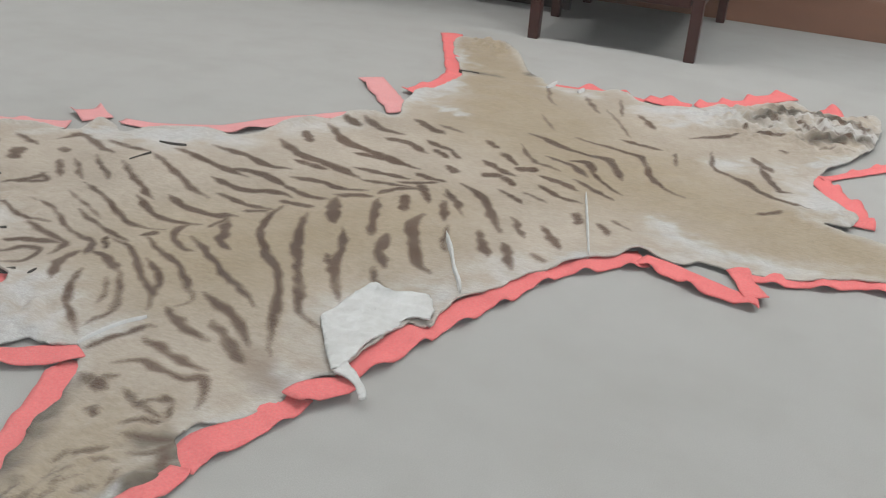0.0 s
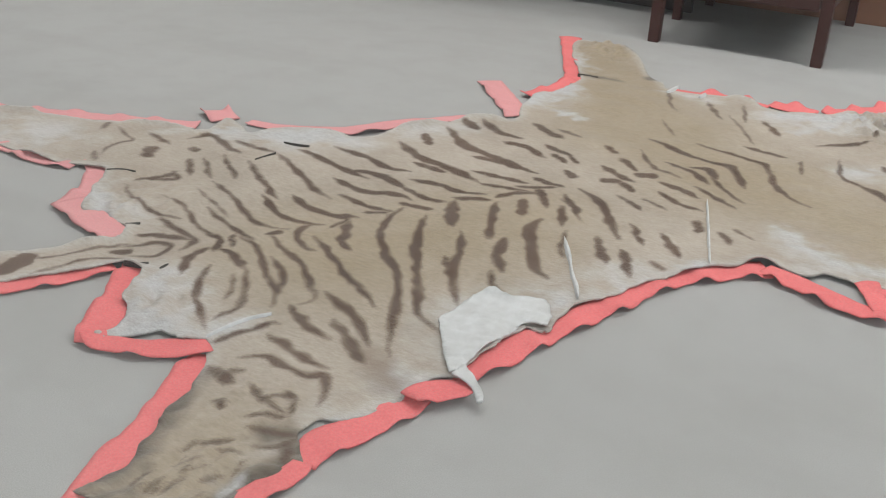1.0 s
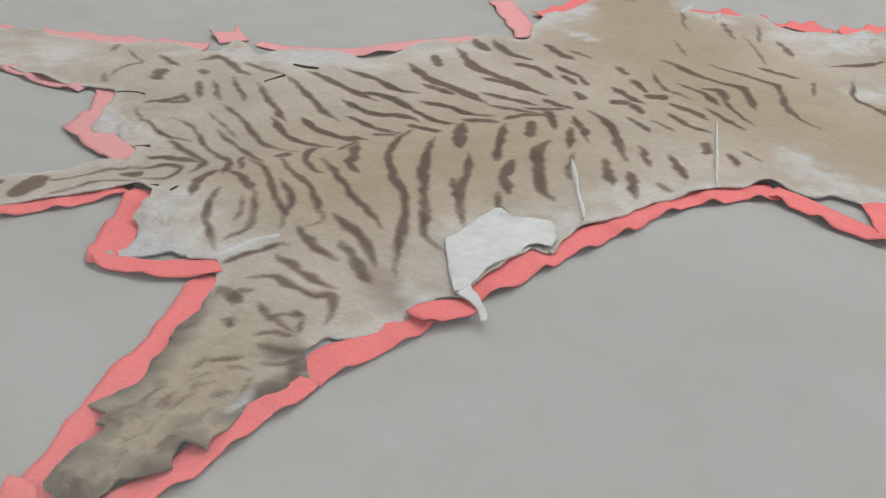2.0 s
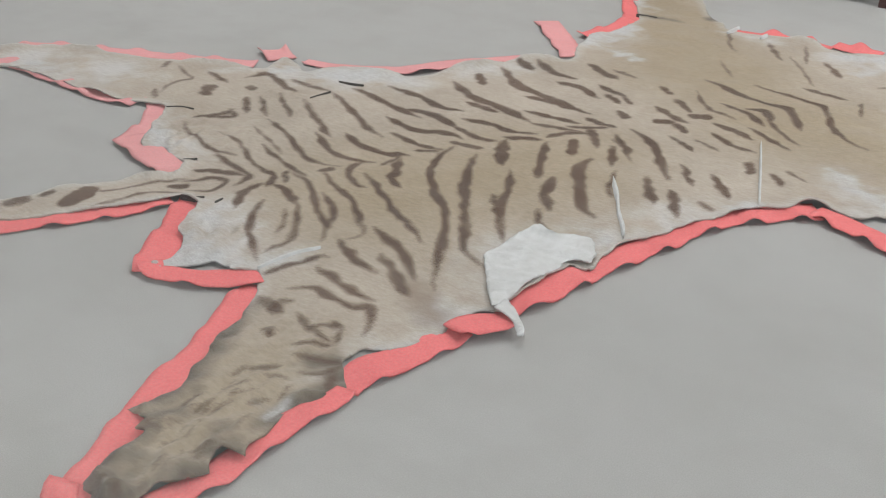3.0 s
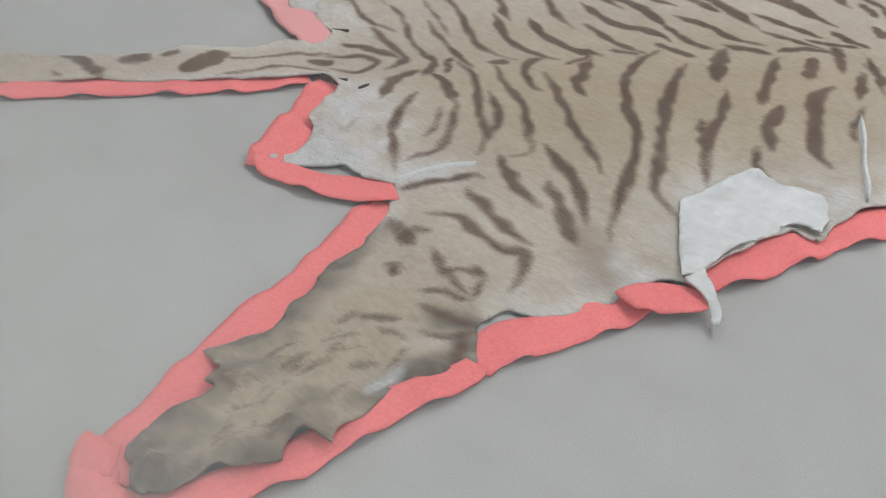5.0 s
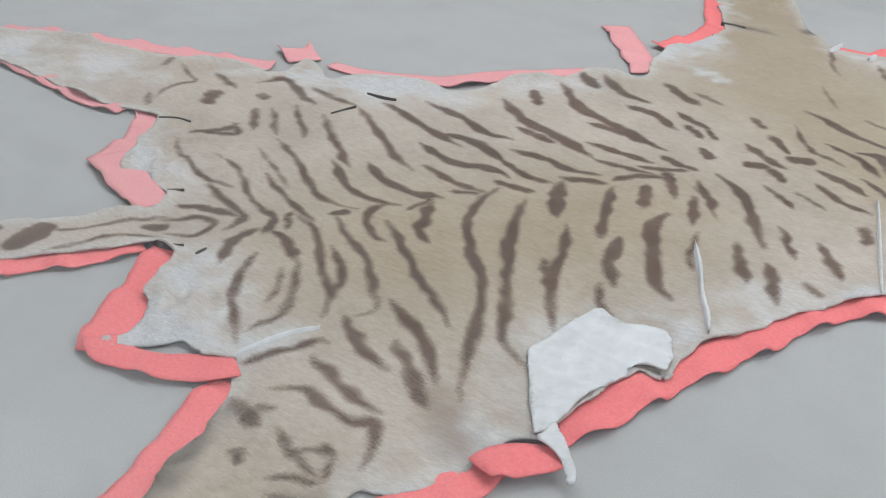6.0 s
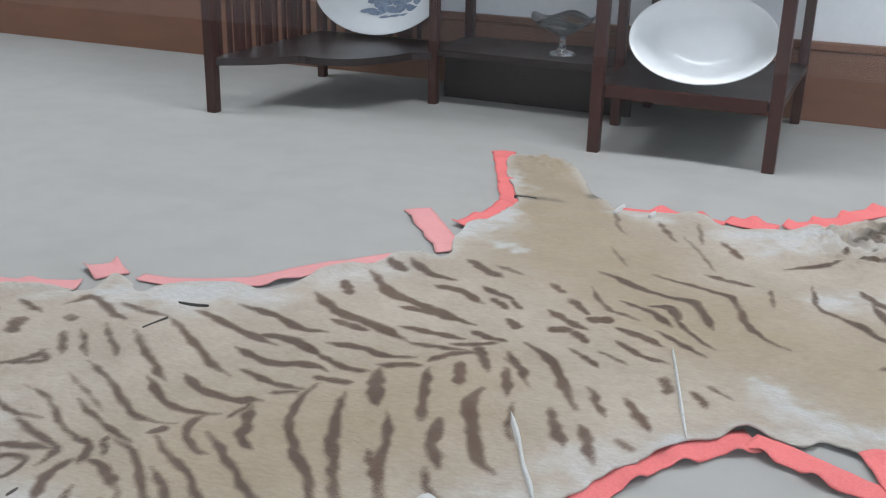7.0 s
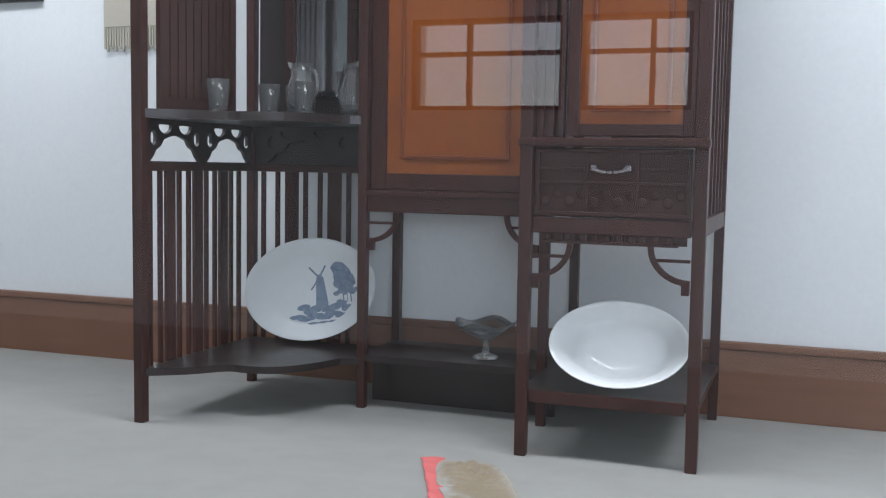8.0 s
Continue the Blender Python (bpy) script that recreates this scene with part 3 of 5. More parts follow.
stripe(0.05, (-0.64, -0.43), (-0.68, -0.44))
# next six: creases of toes and paw, shade put into the fur colour
stripe(0.008, (0.121, -0.376), (0.128, -0.388), (0.132, -0.404))
stripe(0.008, (0.137, -0.384), (0.147, -0.396), (0.152, -0.413))
stripe(0.008, (0.156, -0.386), (0.165, -0.396), (0.171, -0.412))
stripe(0.007, (0.166, -0.370), (0.176, -0.378), (0.183, -0.386))
stripe(0.008, (0.104, -0.303), (0.118, -0.312), (0.132, -0.310))
stripe(0.007, (0.196, -0.296), (0.186, -0.304), (0.178, -0.320))
tawny(0.16, (0.151, -0.380), (0.151, -0.302), (0.149, -0.230), (0.154, -0.172))
bare(0.03, (0.548, 0.804), (0.589, 0.752), (0.651, 0.717))
bare(0.03, (0.652, 0.708), (0.724, 0.707), (0.785, 0.715))
bare(0.06, (0.795, 1.099), (0.830, 1.024), (0.862, 0.955))
bare(0.03, (0.604, 1.166), (0.678, 1.203), (0.743, 1.226))
bare(0.04, (0.786, 1.254), (0.849, 1.334))
bare(0.06, (-0.436, 0.663), (-0.378, 0.693), (-0.323, 0.729), (-0.268, 0.749))
bare(0.03, (-0.517, 0.631), (-0.478, 0.670))
bare(0.05, (0.409, 1.438), (0.480, 1.452), (0.593, 1.522))
bare(0.02, (0.474, 1.332), (0.547, 1.434))
bare(0.05, (-0.085, 1.164), (-0.047, 1.266), (-0.041, 1.366))
bare(0.03, (-0.016, 1.185), (0.066, 1.156))
bare(0.03, (-0.143, 1.668), (-0.102, 1.556))
bare(0.05, (-0.153, 0.006), (-0.093, -0.014), (-0.045, -0.003))
bare(0.04, (-0.133, -0.050), (-0.113, -0.028))
bare(0.03, (-0.185, 0.104), (-0.146, 0.050))
bare(0.03, (0.277, 0.046), (0.301, 0.076))
bare(0.05, (0.268, 0.291), (0.308, 0.318), (0.335, 0.343))
bare(0.02, (0.217, -0.070), (0.247, -0.027))
bare(0.02, (-0.013, 0.011), (-0.006, 0.043), (0.001, 0.070))
bare(0.02, (0.198, -0.222), (0.202, -0.201))
bare(0.03, (-0.477, 0.277), (-0.394, 0.226))
bare(0.03, (0.451, 0.540), (0.485, 0.595))
bare(0.05, (-0.927, 0.383), (-0.829, 0.397))
pale(0.03, (-0.013, 0.008), (-0.008, 0.044), (-0.001, 0.081))
pale(0.08, (0.270, 0.286), (0.336, 0.340))
pale(0.05, (-0.169, -0.012), (-0.053, -0.019))
pale(0.13, (-0.157, 0.002), (-0.052, 0.013))
pale(0.10, (-0.194, 0.094), (-0.098, 0.066))
pale(0.07, (-0.493, 0.291), (-0.376, 0.220))
pale(0.05, (-0.467, 0.322), (-0.330, 0.219))
pale(0.10, (0.259, 0.027), (0.282, 0.086))
pale(0.14, (0.254, 0.173), (0.278, 0.271), (0.329, 0.356))
pale(0.04, (0.208, -0.058), (0.249, 0.006))
pale(0.05, (0.204, -0.143), (0.230, -0.151))
pale(0.12, (-0.445, 0.645), (-0.363, 0.673), (-0.259, 0.753))
pale(0.06, (-0.082, 1.170), (-0.041, 1.249), (-0.018, 1.322))
pale(0.07, (-0.085, 1.540), (-0.051, 1.484))
pale(0.06, (0.173, 1.466), (0.294, 1.466))
pale(0.10, (0.406, 1.424), (0.526, 1.431), (0.605, 1.509))
pale(0.05, (0.552, 0.793), (0.602, 0.729), (0.660, 0.713))
pale(0.06, (0.616, 0.650), (0.700, 0.684), (0.803, 0.707), (0.903, 0.761))
pale(0.13, (0.794, 1.115), (0.852, 0.963))
pale(0.07, (0.606, 1.155), (0.743, 1.226))
pale(0.16, (0.673, 1.478), (0.769, 1.520), (0.878, 1.525))
pale(0.09, (0.331, 0.304), (0.375, 0.422), (0.439, 0.535))
pale(0.14, (-0.973, 0.392), (-0.834, 0.415), (-0.685, 0.450))
pale(0.08, (-0.215, 0.848), (-0.122, 0.974))
tawny(0.34, (-0.084, 1.700), (0.144, 1.269), (0.334, 1.042), (0.537, 0.941))
tawny(0.30, (0.494, 1.027), (0.671, 0.910), (0.847, 0.851))
tawny(0.12, (0.155, -0.365), (0.149, -0.280), (0.149, -0.230))
tawny(0.30, (-0.058, 0.266), (0.056, 0.394), (0.176, 0.620))
smoke(0.030, (0.036, -0.070), (0.056, -0.147), (0.073, -0.204), (0.084, -0.256), (0.072, -0.295))
smoke(0.026, (0.114, -0.315), (0.112, -0.350), (0.118, -0.385), (0.131, -0.407))
smoke(0.036, (0.232, -0.138), (0.222, -0.174), (0.208, -0.205), (0.210, -0.240))
smoke(0.022, (0.216, -0.285), (0.203, -0.303), (0.208, -0.330), (0.190, -0.358), (0.180, -0.372))
smoke(0.030, (0.130, -0.405), (0.155, -0.416), (0.176, -0.406), (0.180, -0.385))
smoke(0.012, (0.124, -0.375), (0.140, -0.390), (0.152, -0.398))
smoke(0.010, (0.150, -0.375), (0.162, -0.388), (0.168, -0.400))
smoke(0.010, (0.110, -0.345), (0.130, -0.352), (0.150, -0.350))
smoke(0.012, (0.208, -0.300), (0.190, -0.290), (0.178, -0.270))
smoke(0.014, (0.100, -0.300), (0.112, -0.285), (0.120, -0.262))
smoke(0.026, (0.170, -0.123), (0.195, -0.108), (0.214, -0.112), (0.222, -0.140))
smoke(0.05, (0.648, 1.484), (0.712, 1.605), (0.814, 1.600), (0.889, 1.556))
smoke(0.04, (0.753, 1.396), (0.891, 1.467))
smoke(0.04, (-0.089, 1.847), (-0.006, 1.771))
smoke(0.03, (0.085, 1.556), (0.107, 1.642))
smoke(0.02, (-0.062, 1.478), (0.026, 1.492))
# mottled fur of the crumpled face
dice = random.Random(5)
for _ in range(70):
    fx, fy = dice.gauss(0.79, 0.075), dice.gauss(1.53, 0.085)
    fa, fl = dice.uniform(0, 6.28), dice.uniform(0.008, 0.03)
    stripe(dice.uniform(0.004, 0.011), (fx, fy), (fx + fl * math.cos(fa), fy + fl * math.sin(fa)))
for _ in range(44):
    fx, fy = dice.gauss(0.14, 0.035), dice.gauss(-0.27, 0.07)
    fa, fl = dice.uniform(-2.2, -1.0), dice.uniform(0.008, 0.03)
    stripe(dice.uniform(0.003, 0.007), (fx, fy), (fx + fl * math.cos(fa), fy + fl * math.sin(fa)))


def field(xy, strokes, soft, ends, swell=1.0):
    """How far each point lies inside a set of tapered brush strokes, 0 to 1."""
    f = np.zeros(len(xy))
    for w, pts in strokes:
        c = np.array(spline(pts, max(0.004, w * 0.25)))
        s = np.linspace(0, 1, len(c))
        half = 0.5 * w * swell * (ends + (1 - ends) * np.clip(np.sin(np.pi * s) * 1.7, 0, 1)) * (1 + 0.16 * np.sin(s * 19 + pts[0][0] * 40))
        lo, hi = c.min(0) - w - soft, c.max(0) + w + soft
        near = np.where(((xy >= lo) & (xy <= hi)).all(1))[0]
        if not len(near):
            continue
        d = np.linalg.norm(xy[near][:, None] - c[None], axis=2)
        inside = (half[None] - d).max(1)
        f[near] = np.maximum(f[near], np.clip(0.5 + inside / soft, 0, 1))
    return f


def edge_distance(xy, poly):
    """Signed distance to a closed outline (inside positive) and the nearest point on it."""
    a, b = poly, np.roll(poly, -1, 0)
    best, near, inside = np.full(len(xy), 0.06), xy.copy(), np.zeros(len(xy), bool)
    order = np.argsort(xy[:, 1], kind="stable")
    ys = xy[order, 1]
    for p, q in zip(a, b):
        e = q - p
        i0, i1 = np.searchsorted(ys, (min(p[1], q[1]) - 0.06, max(p[1], q[1]) + 0.06))
        band = order[i0:i1]
        pts = xy[band]
        if p[1] != q[1]:
            cross = ((p[1] > pts[:, 1]) != (q[1] > pts[:, 1])) & (pts[:, 0] < (q[0] - p[0]) * (pts[:, 1] - p[1]) / (q[1] - p[1]) + p[0])
            inside[band] ^= cross
        m = (pts[:, 0] > min(p[0], q[0]) - 0.06) & (pts[:, 0] < max(p[0], q[0]) + 0.06)
        band, pts = band[m], pts[m]
        t = np.clip(((pts - p) @ e) / max(e @ e, 1e-12), 0, 1)
        c = p + t[:, None] * e
        d = np.linalg.norm(pts - c, axis=1)
        m = d < best[band]
        best[band[m]], near[band[m]] = d[m], c[m]
    return np.where(inside, best, -best), near


def sheet(poly, h):
    """A fine grid cut to an outline: points, faces and depth from the edge."""
    lo, hi = poly.min(0) - 2 * h, poly.max(0) + 2 * h
    nx, ny = int((hi[0] - lo[0]) / h) + 1, int((hi[1] - lo[1]) / h) + 1
    gx, gy = np.meshgrid(lo[0] + h * np.arange(nx), lo[1] + h * np.arange(ny), indexing="ij")
    xy = np.stack([gx.ravel(), gy.ravel()], 1)
    sd, near = edge_distance(xy, poly)
    keep = sd > -1.0 * h
    idx = np.arange(nx * ny).reshape(nx, ny)
    quads = np.stack([idx[:-1, :-1], idx[1:, :-1], idx[1:, 1:], idx[:-1, 1:]], -1).reshape(-1, 4)
    quads = quads[keep[quads].all(1)]
    snap = sd < 0.3 * h
    xy[snap] = near[snap]
    sd = np.clip(sd, 0, None)
    used, inv = np.unique(quads, return_inverse=True)
    return xy[used], inv.reshape(-1, 4), sd[used]


def ragged(poly, seed, amount):
    """Frays an outline with small irregular nicks."""
    out = []
    for i, p in enumerate(poly):
        q = noise.noise_vector(Vector((p[0] * 38, p[1] * 38, seed))) * amount + noise.noise_vector(Vector((p[0] * 120, p[1] * 120, seed))) * amount * 0.5
        out.append((p[0] + q[0], p[1] + q[1]))
    return np.array(out)


def hide_height(x, y, sd):
    u = Vector((x * 5.5, y * 5.5, 0.3))
    z = 0.0085 + 0.007 * noise.noise(u) + 0.0035 * noise.noise(u * 3.1)
    edge = max(0.0, 1 - sd / 0.03)
    lift = max(0.0, noise.noise(Vector((x * 13, y * 13, 7.7))) + 0.05)
    z += edge * edge * lift * 0.016
    # the face lies crumpled, and the paws keep some fullness
    for cx, cy, r, amp in ((0.80, 1.52, 0.17, 0.026), (-0.12, 0.03, 0.08, 0.011), (-0.40, 0.27, 0.09, 0.010), (0.84, 0.98, 0.07, 0.012), (0.155, -0.33, 0.07, 0.012), (-0.08, 1.78, 0.09, 0.02), (0.62, 1.50, 0.10, 0.02),
                          (0.125, -0.392, 0.012, 0.030), (0.143, -0.402, 0.012, 0.034), (0.162, -0.410, 0.013, 0.036), (0.176, -0.398, 0.012, 0.032), (0.196, -0.345, 0.016, 0.022), (0.118, -0.352, 0.012, 0.016), (0.082, -0.290, 0.014, 0.020), (0.216, -0.180, 0.020, 0.020)):
        g = math.exp(-((x - cx) ** 2 + (y - cy) ** 2) / (r * r))
        if g > 0.02:
            z += min(1.0, (0.0 if r < 0.08 else 0.25) + sd / 0.016) * g * amp * (0.6 if r < 0.03 else 0.3 + abs(noise.noise(Vector((x * 22, y * 22, 3.1)))) * 0.8 + 0.6 * noise.noise(Vector((x * 70 + y * 20, y * 45, 8.0))))
    if y < -0.04:
        z += min(1.0, sd / 0.02) * (0.006 * noise.noise(Vector((x * 55, y * 22, 2.2))) + 0.003 * noise.noise(Vector((x * 120, y * 60, 5.2))))
    return max(0.0055, z)


hull = ragged(np.array(spline(list(OUTLINE) + [OUTLINE[0]], 0.008)[:-1]), 2.0, 0.0045)
xy, quads, sd = sheet(hull, 0.0042)
zs = [hide_height(p[0], p[1], d) for p, d in zip(xy, sd)]
me = bpy.data.meshes.new("hide")
me.from_pydata([(p[0] - HIDE_AT.x, p[1] - HIDE_AT.y, z) for p, z in zip(xy, zs)], [], quads.tolist())
me.materials.append(FUR)
wob = np.array([[noise.noise(Vector((p[0] * 45, p[1] * 45, 1))), noise.noise(Vector((p[0] * 45, p[1] * 45, 5)))] for p in xy]) * 0.0045
patchy = np.clip([0.62 + 1.1 * noise.noise(Vector((p[0] * 11, p[1] * 11, 4))) + 0.7 * noise.noise(Vector((p[0] * 34, p[1] * 34, 6))) for p in xy], 0, 1)
# stripes are darkest along the spine and worn on the flanks
SPINE = np.array(spline([(-0.33, 0.10), (-0.18, 0.25), (-0.05, 0.46), (0.08, 0.64), (0.20, 0.76), (0.40, 0.95), (0.62, 1.12)], 0.05))
away = np.array([np.linalg.norm(SPINE - p, axis=1).min() for p in xy])
for nm, strokes, soft, ends, dx in (("stripe", STRIPES, 0.0085, 0.25, wob), ("faint", FAINTS, 0.03, 0.4, wob * 2), ("pale", PALES, 0.055, 0.7, wob * 3), ("tawny", TAWNIES, 0.2, 0.8, wob * 3), ("smoke", SMOKES, 0.03, 0.5, wob * 3), ("bare", BARES, 0.022, 0.5, wob * 4)):
    val = field(xy + dx, strokes, soft, ends, 1.02 if nm == "stripe" else 1.0)
    if nm == "pale":
        val = val * patchy
        val = np.maximum(val, np.clip(1 - sd / 0.022, 0, 1) * 0.6 * np.clip(1 + (xy[:, 1] + 0.02) / 0.08, 0, 1)) * 0.92
    if nm == "bare":
        val = val * np.clip(0.35 + patchy, 0, 1)
    if nm == "smoke":
        val = val * 0.97
    if nm == "stripe":
        val = val * (1.0 - 0.2 * np.clip((away - 0.12) / 0.22, 0, 1)) * np.clip(0.8 + 0.4 * patchy, 0, 1)
    a = me.attributes.new(nm, "FLOAT", "POINT")
    a.data.foreach_set("value", val.astype(np.float32))
for p in me.polygons:
    p.use_smooth = True
hide = new("hide", me)
hide.parent = rug
sol = hide.modifiers.new("thickness", "SOLIDIFY")
sol.thickness, sol.offset = 0.003, -1.0


def felt_band(*pts, out=-1, wave=0.006, seed=0.0, tuck=0.014, rise=0.0, material=FELT):
    """A loose strip of felt along a line of (x, y, width), tucked under the hide on one side and rippled on the other."""
    c = spline(pts, 0.007)
    bm = bmesh.new()
    rows, run = [], 0.0
    for i, p in enumerate(c):
        if i:
            run += np.linalg.norm(p[:2] - c[i - 1][:2])
        d = (c[min(i + 1, len(c) - 1)] - c[max(i - 1, 0)])[:2]
        d = d / max(np.linalg.norm(d), 1e-9)
        n = np.array((-d[1], d[0])) * out
        w = max(p[2], 0.012)
        phase = 2 * math.pi * run / 0.085 + 2.6 * noise.noise(Vector((p[0] * 7, p[1] * 7, seed))) + seed
        row = []
        for k in range(8):
            s = k / 7
            scallop = 0.25 * wave * math.sin(phase) * s + 0.002 * noise.noise(Vector((p[0] * 45, p[1] * 45, seed + s)))
            q = p[:2] + n * (-0.5 * w - tuck - 0.004 + s * (w + tuck) + scallop)
            ripple = max(0.0, math.sin(phase + 1.3 * s)) ** 1.4 + 0.35 * noise.noise(Vector((p[0] * 26, p[1] * 26, seed + 2 * s)))
            z = 0.0028 + rise + max(0.0, ripple) * wave * (0.15 + 0.85 * s) * min(1.0, s * 2.5)
            row.append(bm.verts.new((q[0] - HIDE_AT.x, q[1] - HIDE_AT.y, z)))
        rows.append(row)
    for a, b in zip(rows, rows[1:]):
        for k in range(7):
            bm.faces.new((a[k], a[k + 1], b[k + 1], b[k]))
    bmesh.ops.recalc_face_normals(bm, faces=bm.faces)
    if sum(f.normal.z for f in bm.faces) < 0:
        bmesh.ops.reverse_faces(bm, faces=bm.faces)
    ob = part("felt_edging", bm, material, rug, "loose coral felt strip with haze paled into its colour" if material is HAZE_FELT else "loose coral felt strip", smooth=True)
    s = ob.modifiers.new("thickness", "SOLIDIFY")
    s.thickness, s.offset = 0.0018, 1.0
    return ob


# round the tail and the near rump
felt_band((-0.645, -0.465, 0.036), (-0.600, -0.410, 0.036), (-0.545, -0.325, 0.036), (-0.485, -0.235, 0.036), (-0.425, -0.158, 0.036), (-0.341, -0.045, 0.033), (-0.308, -0.002, 0.032), (-0.275, 0.041, 0.026), (-0.250, 0.094, 0.014), seed=1)
felt_band((-0.246, 0.116, 0.030), (-0.219, 0.066, 0.032), (-0.197, 0.026, 0.034), (-0.176, -0.015, 0.038), (-0.156, -0.053, 0.038), (-0.138, -0.078, 0.030), seed=4, wave=0.007)
felt_band((-0.150, -0.062, 0.026), (-0.126, -0.077, 0.026), (-0.096, -0.071, 0.030), (-0.065, -0.061, 0.032), (-0.037, -0.044, 0.038), (-0.010, -0.026, 0.042), (0.004, -0.006, 0.028), seed=7, rise=0.0024, tuck=0.006)
# down the near hind leg and round its paw
felt_band((0.004, -0.022, 0.034), (0.011, -0.056, 0.037), (0.024, -0.102, 0.036), (0.039, -0.149, 0.032), (0.050, -0.198, 0.032), (0.059, -0.247, 0.034), (0.073, -0.295, 0.034), (0.090, -0.342, 0.034), (0.105, -0.390, 0.034), (0.117, -0.432, 0.036), seed=10, wave=0.004)
felt_band((0.103, -0.414, 0.028), (0.113, -0.428, 0.030), (0.130, -0.438, 0.024), seed=12, wave=0.012, rise=0.003, tuck=0.0)
felt_band((0.118, -0.436, 0.026), (0.133, -0.449, 0.025), (0.155, -0.451, 0.025), (0.178, -0.442, 0.026), (0.197, -0.418, 0.027), (0.208, -0.384, 0.028), (0.217, -0.347, 0.027), (0.224, -0.314, 0.027), (0.226, -0.280, 0.026), (0.229, -0.246, 0.025), (0.234, -0.212, 0.024), (0.242, -0.180, 0.021), (0.248, -0.152, 0.018), (0.247, -0.136, 0.014), seed=13, wave=0.006, tuck=0.010, rise=0.0016)
# along the near belly
felt_band((0.246, -0.140, 0.024), (0.243, -0.116, 0.036), (0.245, -0.090, 0.044), (0.258, -0.064, 0.042), (0.266, -0.040, 0.042), (0.273, -0.012, 0.042), (0.281, 0.016, 0.042), (0.286, 0.040, 0.038), seed=16, wave=0.007, tuck=0.008)
felt_band((0.282, 0.020, 0.034), (0.289, 0.037, 0.042), (0.303, 0.052, 0.044), (0.320, 0.066, 0.040), (0.336, 0.080, 0.032), seed=19, wave=0.007, rise=0.008, tuck=0.0)
felt_band((0.318, 0.098, 0.020), (0.320, 0.128, 0.030), (0.331, 0.165, 0.038), (0.344, 0.214, 0.038), (0.361, 0.260, 0.032), (0.378, 0.308, 0.034), (0.395, 0.357, 0.034), (0.414, 0.404, 0.034), (0.432, 0.453, 0.030), (0.454, 0.500, 0.028), (0.480, 0.538, 0.032), (0.510, 0.572, 0.038), (0.541, 0.603, 0.040), (0.573, 0.626, 0.042), seed=22, wave=0.009)
felt_band((0.560, 0.622, 0.040), (0.606, 0.606, 0.042), (0.644, 0.589, 0.044), (0.680, 0.574, 0.042), (0.720, 0.561, 0.040), (0.750, 0.566, 0.034), seed=24, wave=0.010, tuck=0.004, rise=0.0024)
felt_band((0.752, 0.572, 0.034), (0.732, 0.622, 0.034), (0.708, 0.665, 0.030), seed=25, wave=0.008, tuck=0.0, rise=0.004)
felt_band((0.706, 0.650, 0.040), (0.771, 0.664, 0.040), (0.829, 0.684, 0.038), (0.882, 0.712, 0.038), (0.930, 0.722, 0.040), (1.000, 0.742, 0.040), seed=28, wave=0.008)
# round the head
felt_band((0.802, 1.192, 0.014), (0.864, 1.270, 0.020), (0.925, 1.348, 0.028), (0.960, 1.391, 0.028), out=1, seed=31, tuck=0.004)
felt_band((0.808, 1.200, 0.026), (0.842, 1.123, 0.030), (0.880, 1.059, 0.030), (0.896, 1.000, 0.026), (0.898, 0.970, 0.024), out=1, seed=34, wave=0.010)
felt_band((0.778, 1.691, 0.040), (0.817, 1.708, 0.041), out=1, seed=36, wave=0.016)
felt_band((0.500, 1.550, 0.030), (0.557, 1.612, 0.042), (0.600, 1.662, 0.034), (0.636, 1.725, 0.042), (0.690, 1.790, 0.040), out=1, seed=37, wave=0.012)
felt_band((0.385, 1.556, 0.034), (0.437, 1.545, 0.040), (0.490, 1.540, 0.034), out=1, seed=40, wave=0.012)
felt_band((0.160, 1.508, 0.020), (0.220, 1.522, 0.026), (0.275, 1.536, 0.022), (0.385, 1.526, 0.010), out=1, seed=43, wave=0.012)
# the far side; most strips carry the haze over them as paler pink
felt_band((-0.246, 1.835, 0.046), (-0.156, 1.627, 0.042), (-0.070, 1.425, 0.042), out=-1, seed=46, wave=0.008)
felt_band((-0.066, 1.430, 0.052), (-0.078, 1.338, 0.050), (-0.108, 1.240, 0.050), out=-1, seed=49, rise=0.003)
felt_band((-0.240, 1.296, 0.046), (-0.153, 1.192, 0.044), (-0.070, 1.092, 0.048), out=-1, seed=52, material=HAZE_FELT, wave=0.008)
felt_band((-0.095, 1.040, 0.022), (-0.128, 1.023, 0.030), (-0.185, 0.950, 0.034), (-0.235, 0.895, 0.036), (-0.286, 0.812, 0.034), (-0.330, 0.775, 0.024), (-0.430, 0.725, 0.018), (-0.500, 0.715, 0.016), out=1, seed=55, wave=0.008, material=HAZE_FELT)
felt_band((-0.600, 0.705, 0.050), (-0.568, 0.758, 0.054), out=1, seed=58, wave=0.014, material=HAZE_FELT)
felt_band((-1.000, 0.365, 0.044), (-0.948, 0.365, 0.044), (-0.852, 0.358, 0.044), (-0.756, 0.350, 0.042), (-0.661, 0.342, 0.042), (-0.600, 0.352, 0.034), out=-1, seed=61, wave=0.005, material=HAZE_FELT)
felt_band((-0.590, 0.385, 0.032), (-0.539, 0.335, 0.034), (-0.502, 0.281, 0.040), (-0.484, 0.214, 0.046), out=-1, seed=64, wave=0.006, material=HAZE_FELT)
felt_band((-0.490, 0.222, 0.046), (-0.432, 0.198, 0.044), (-0.375, 0.177, 0.040), (-0.321, 0.160, 0.036), out=-1, seed=70, wave=0.006, rise=0.003, material=HAZE_FELT)
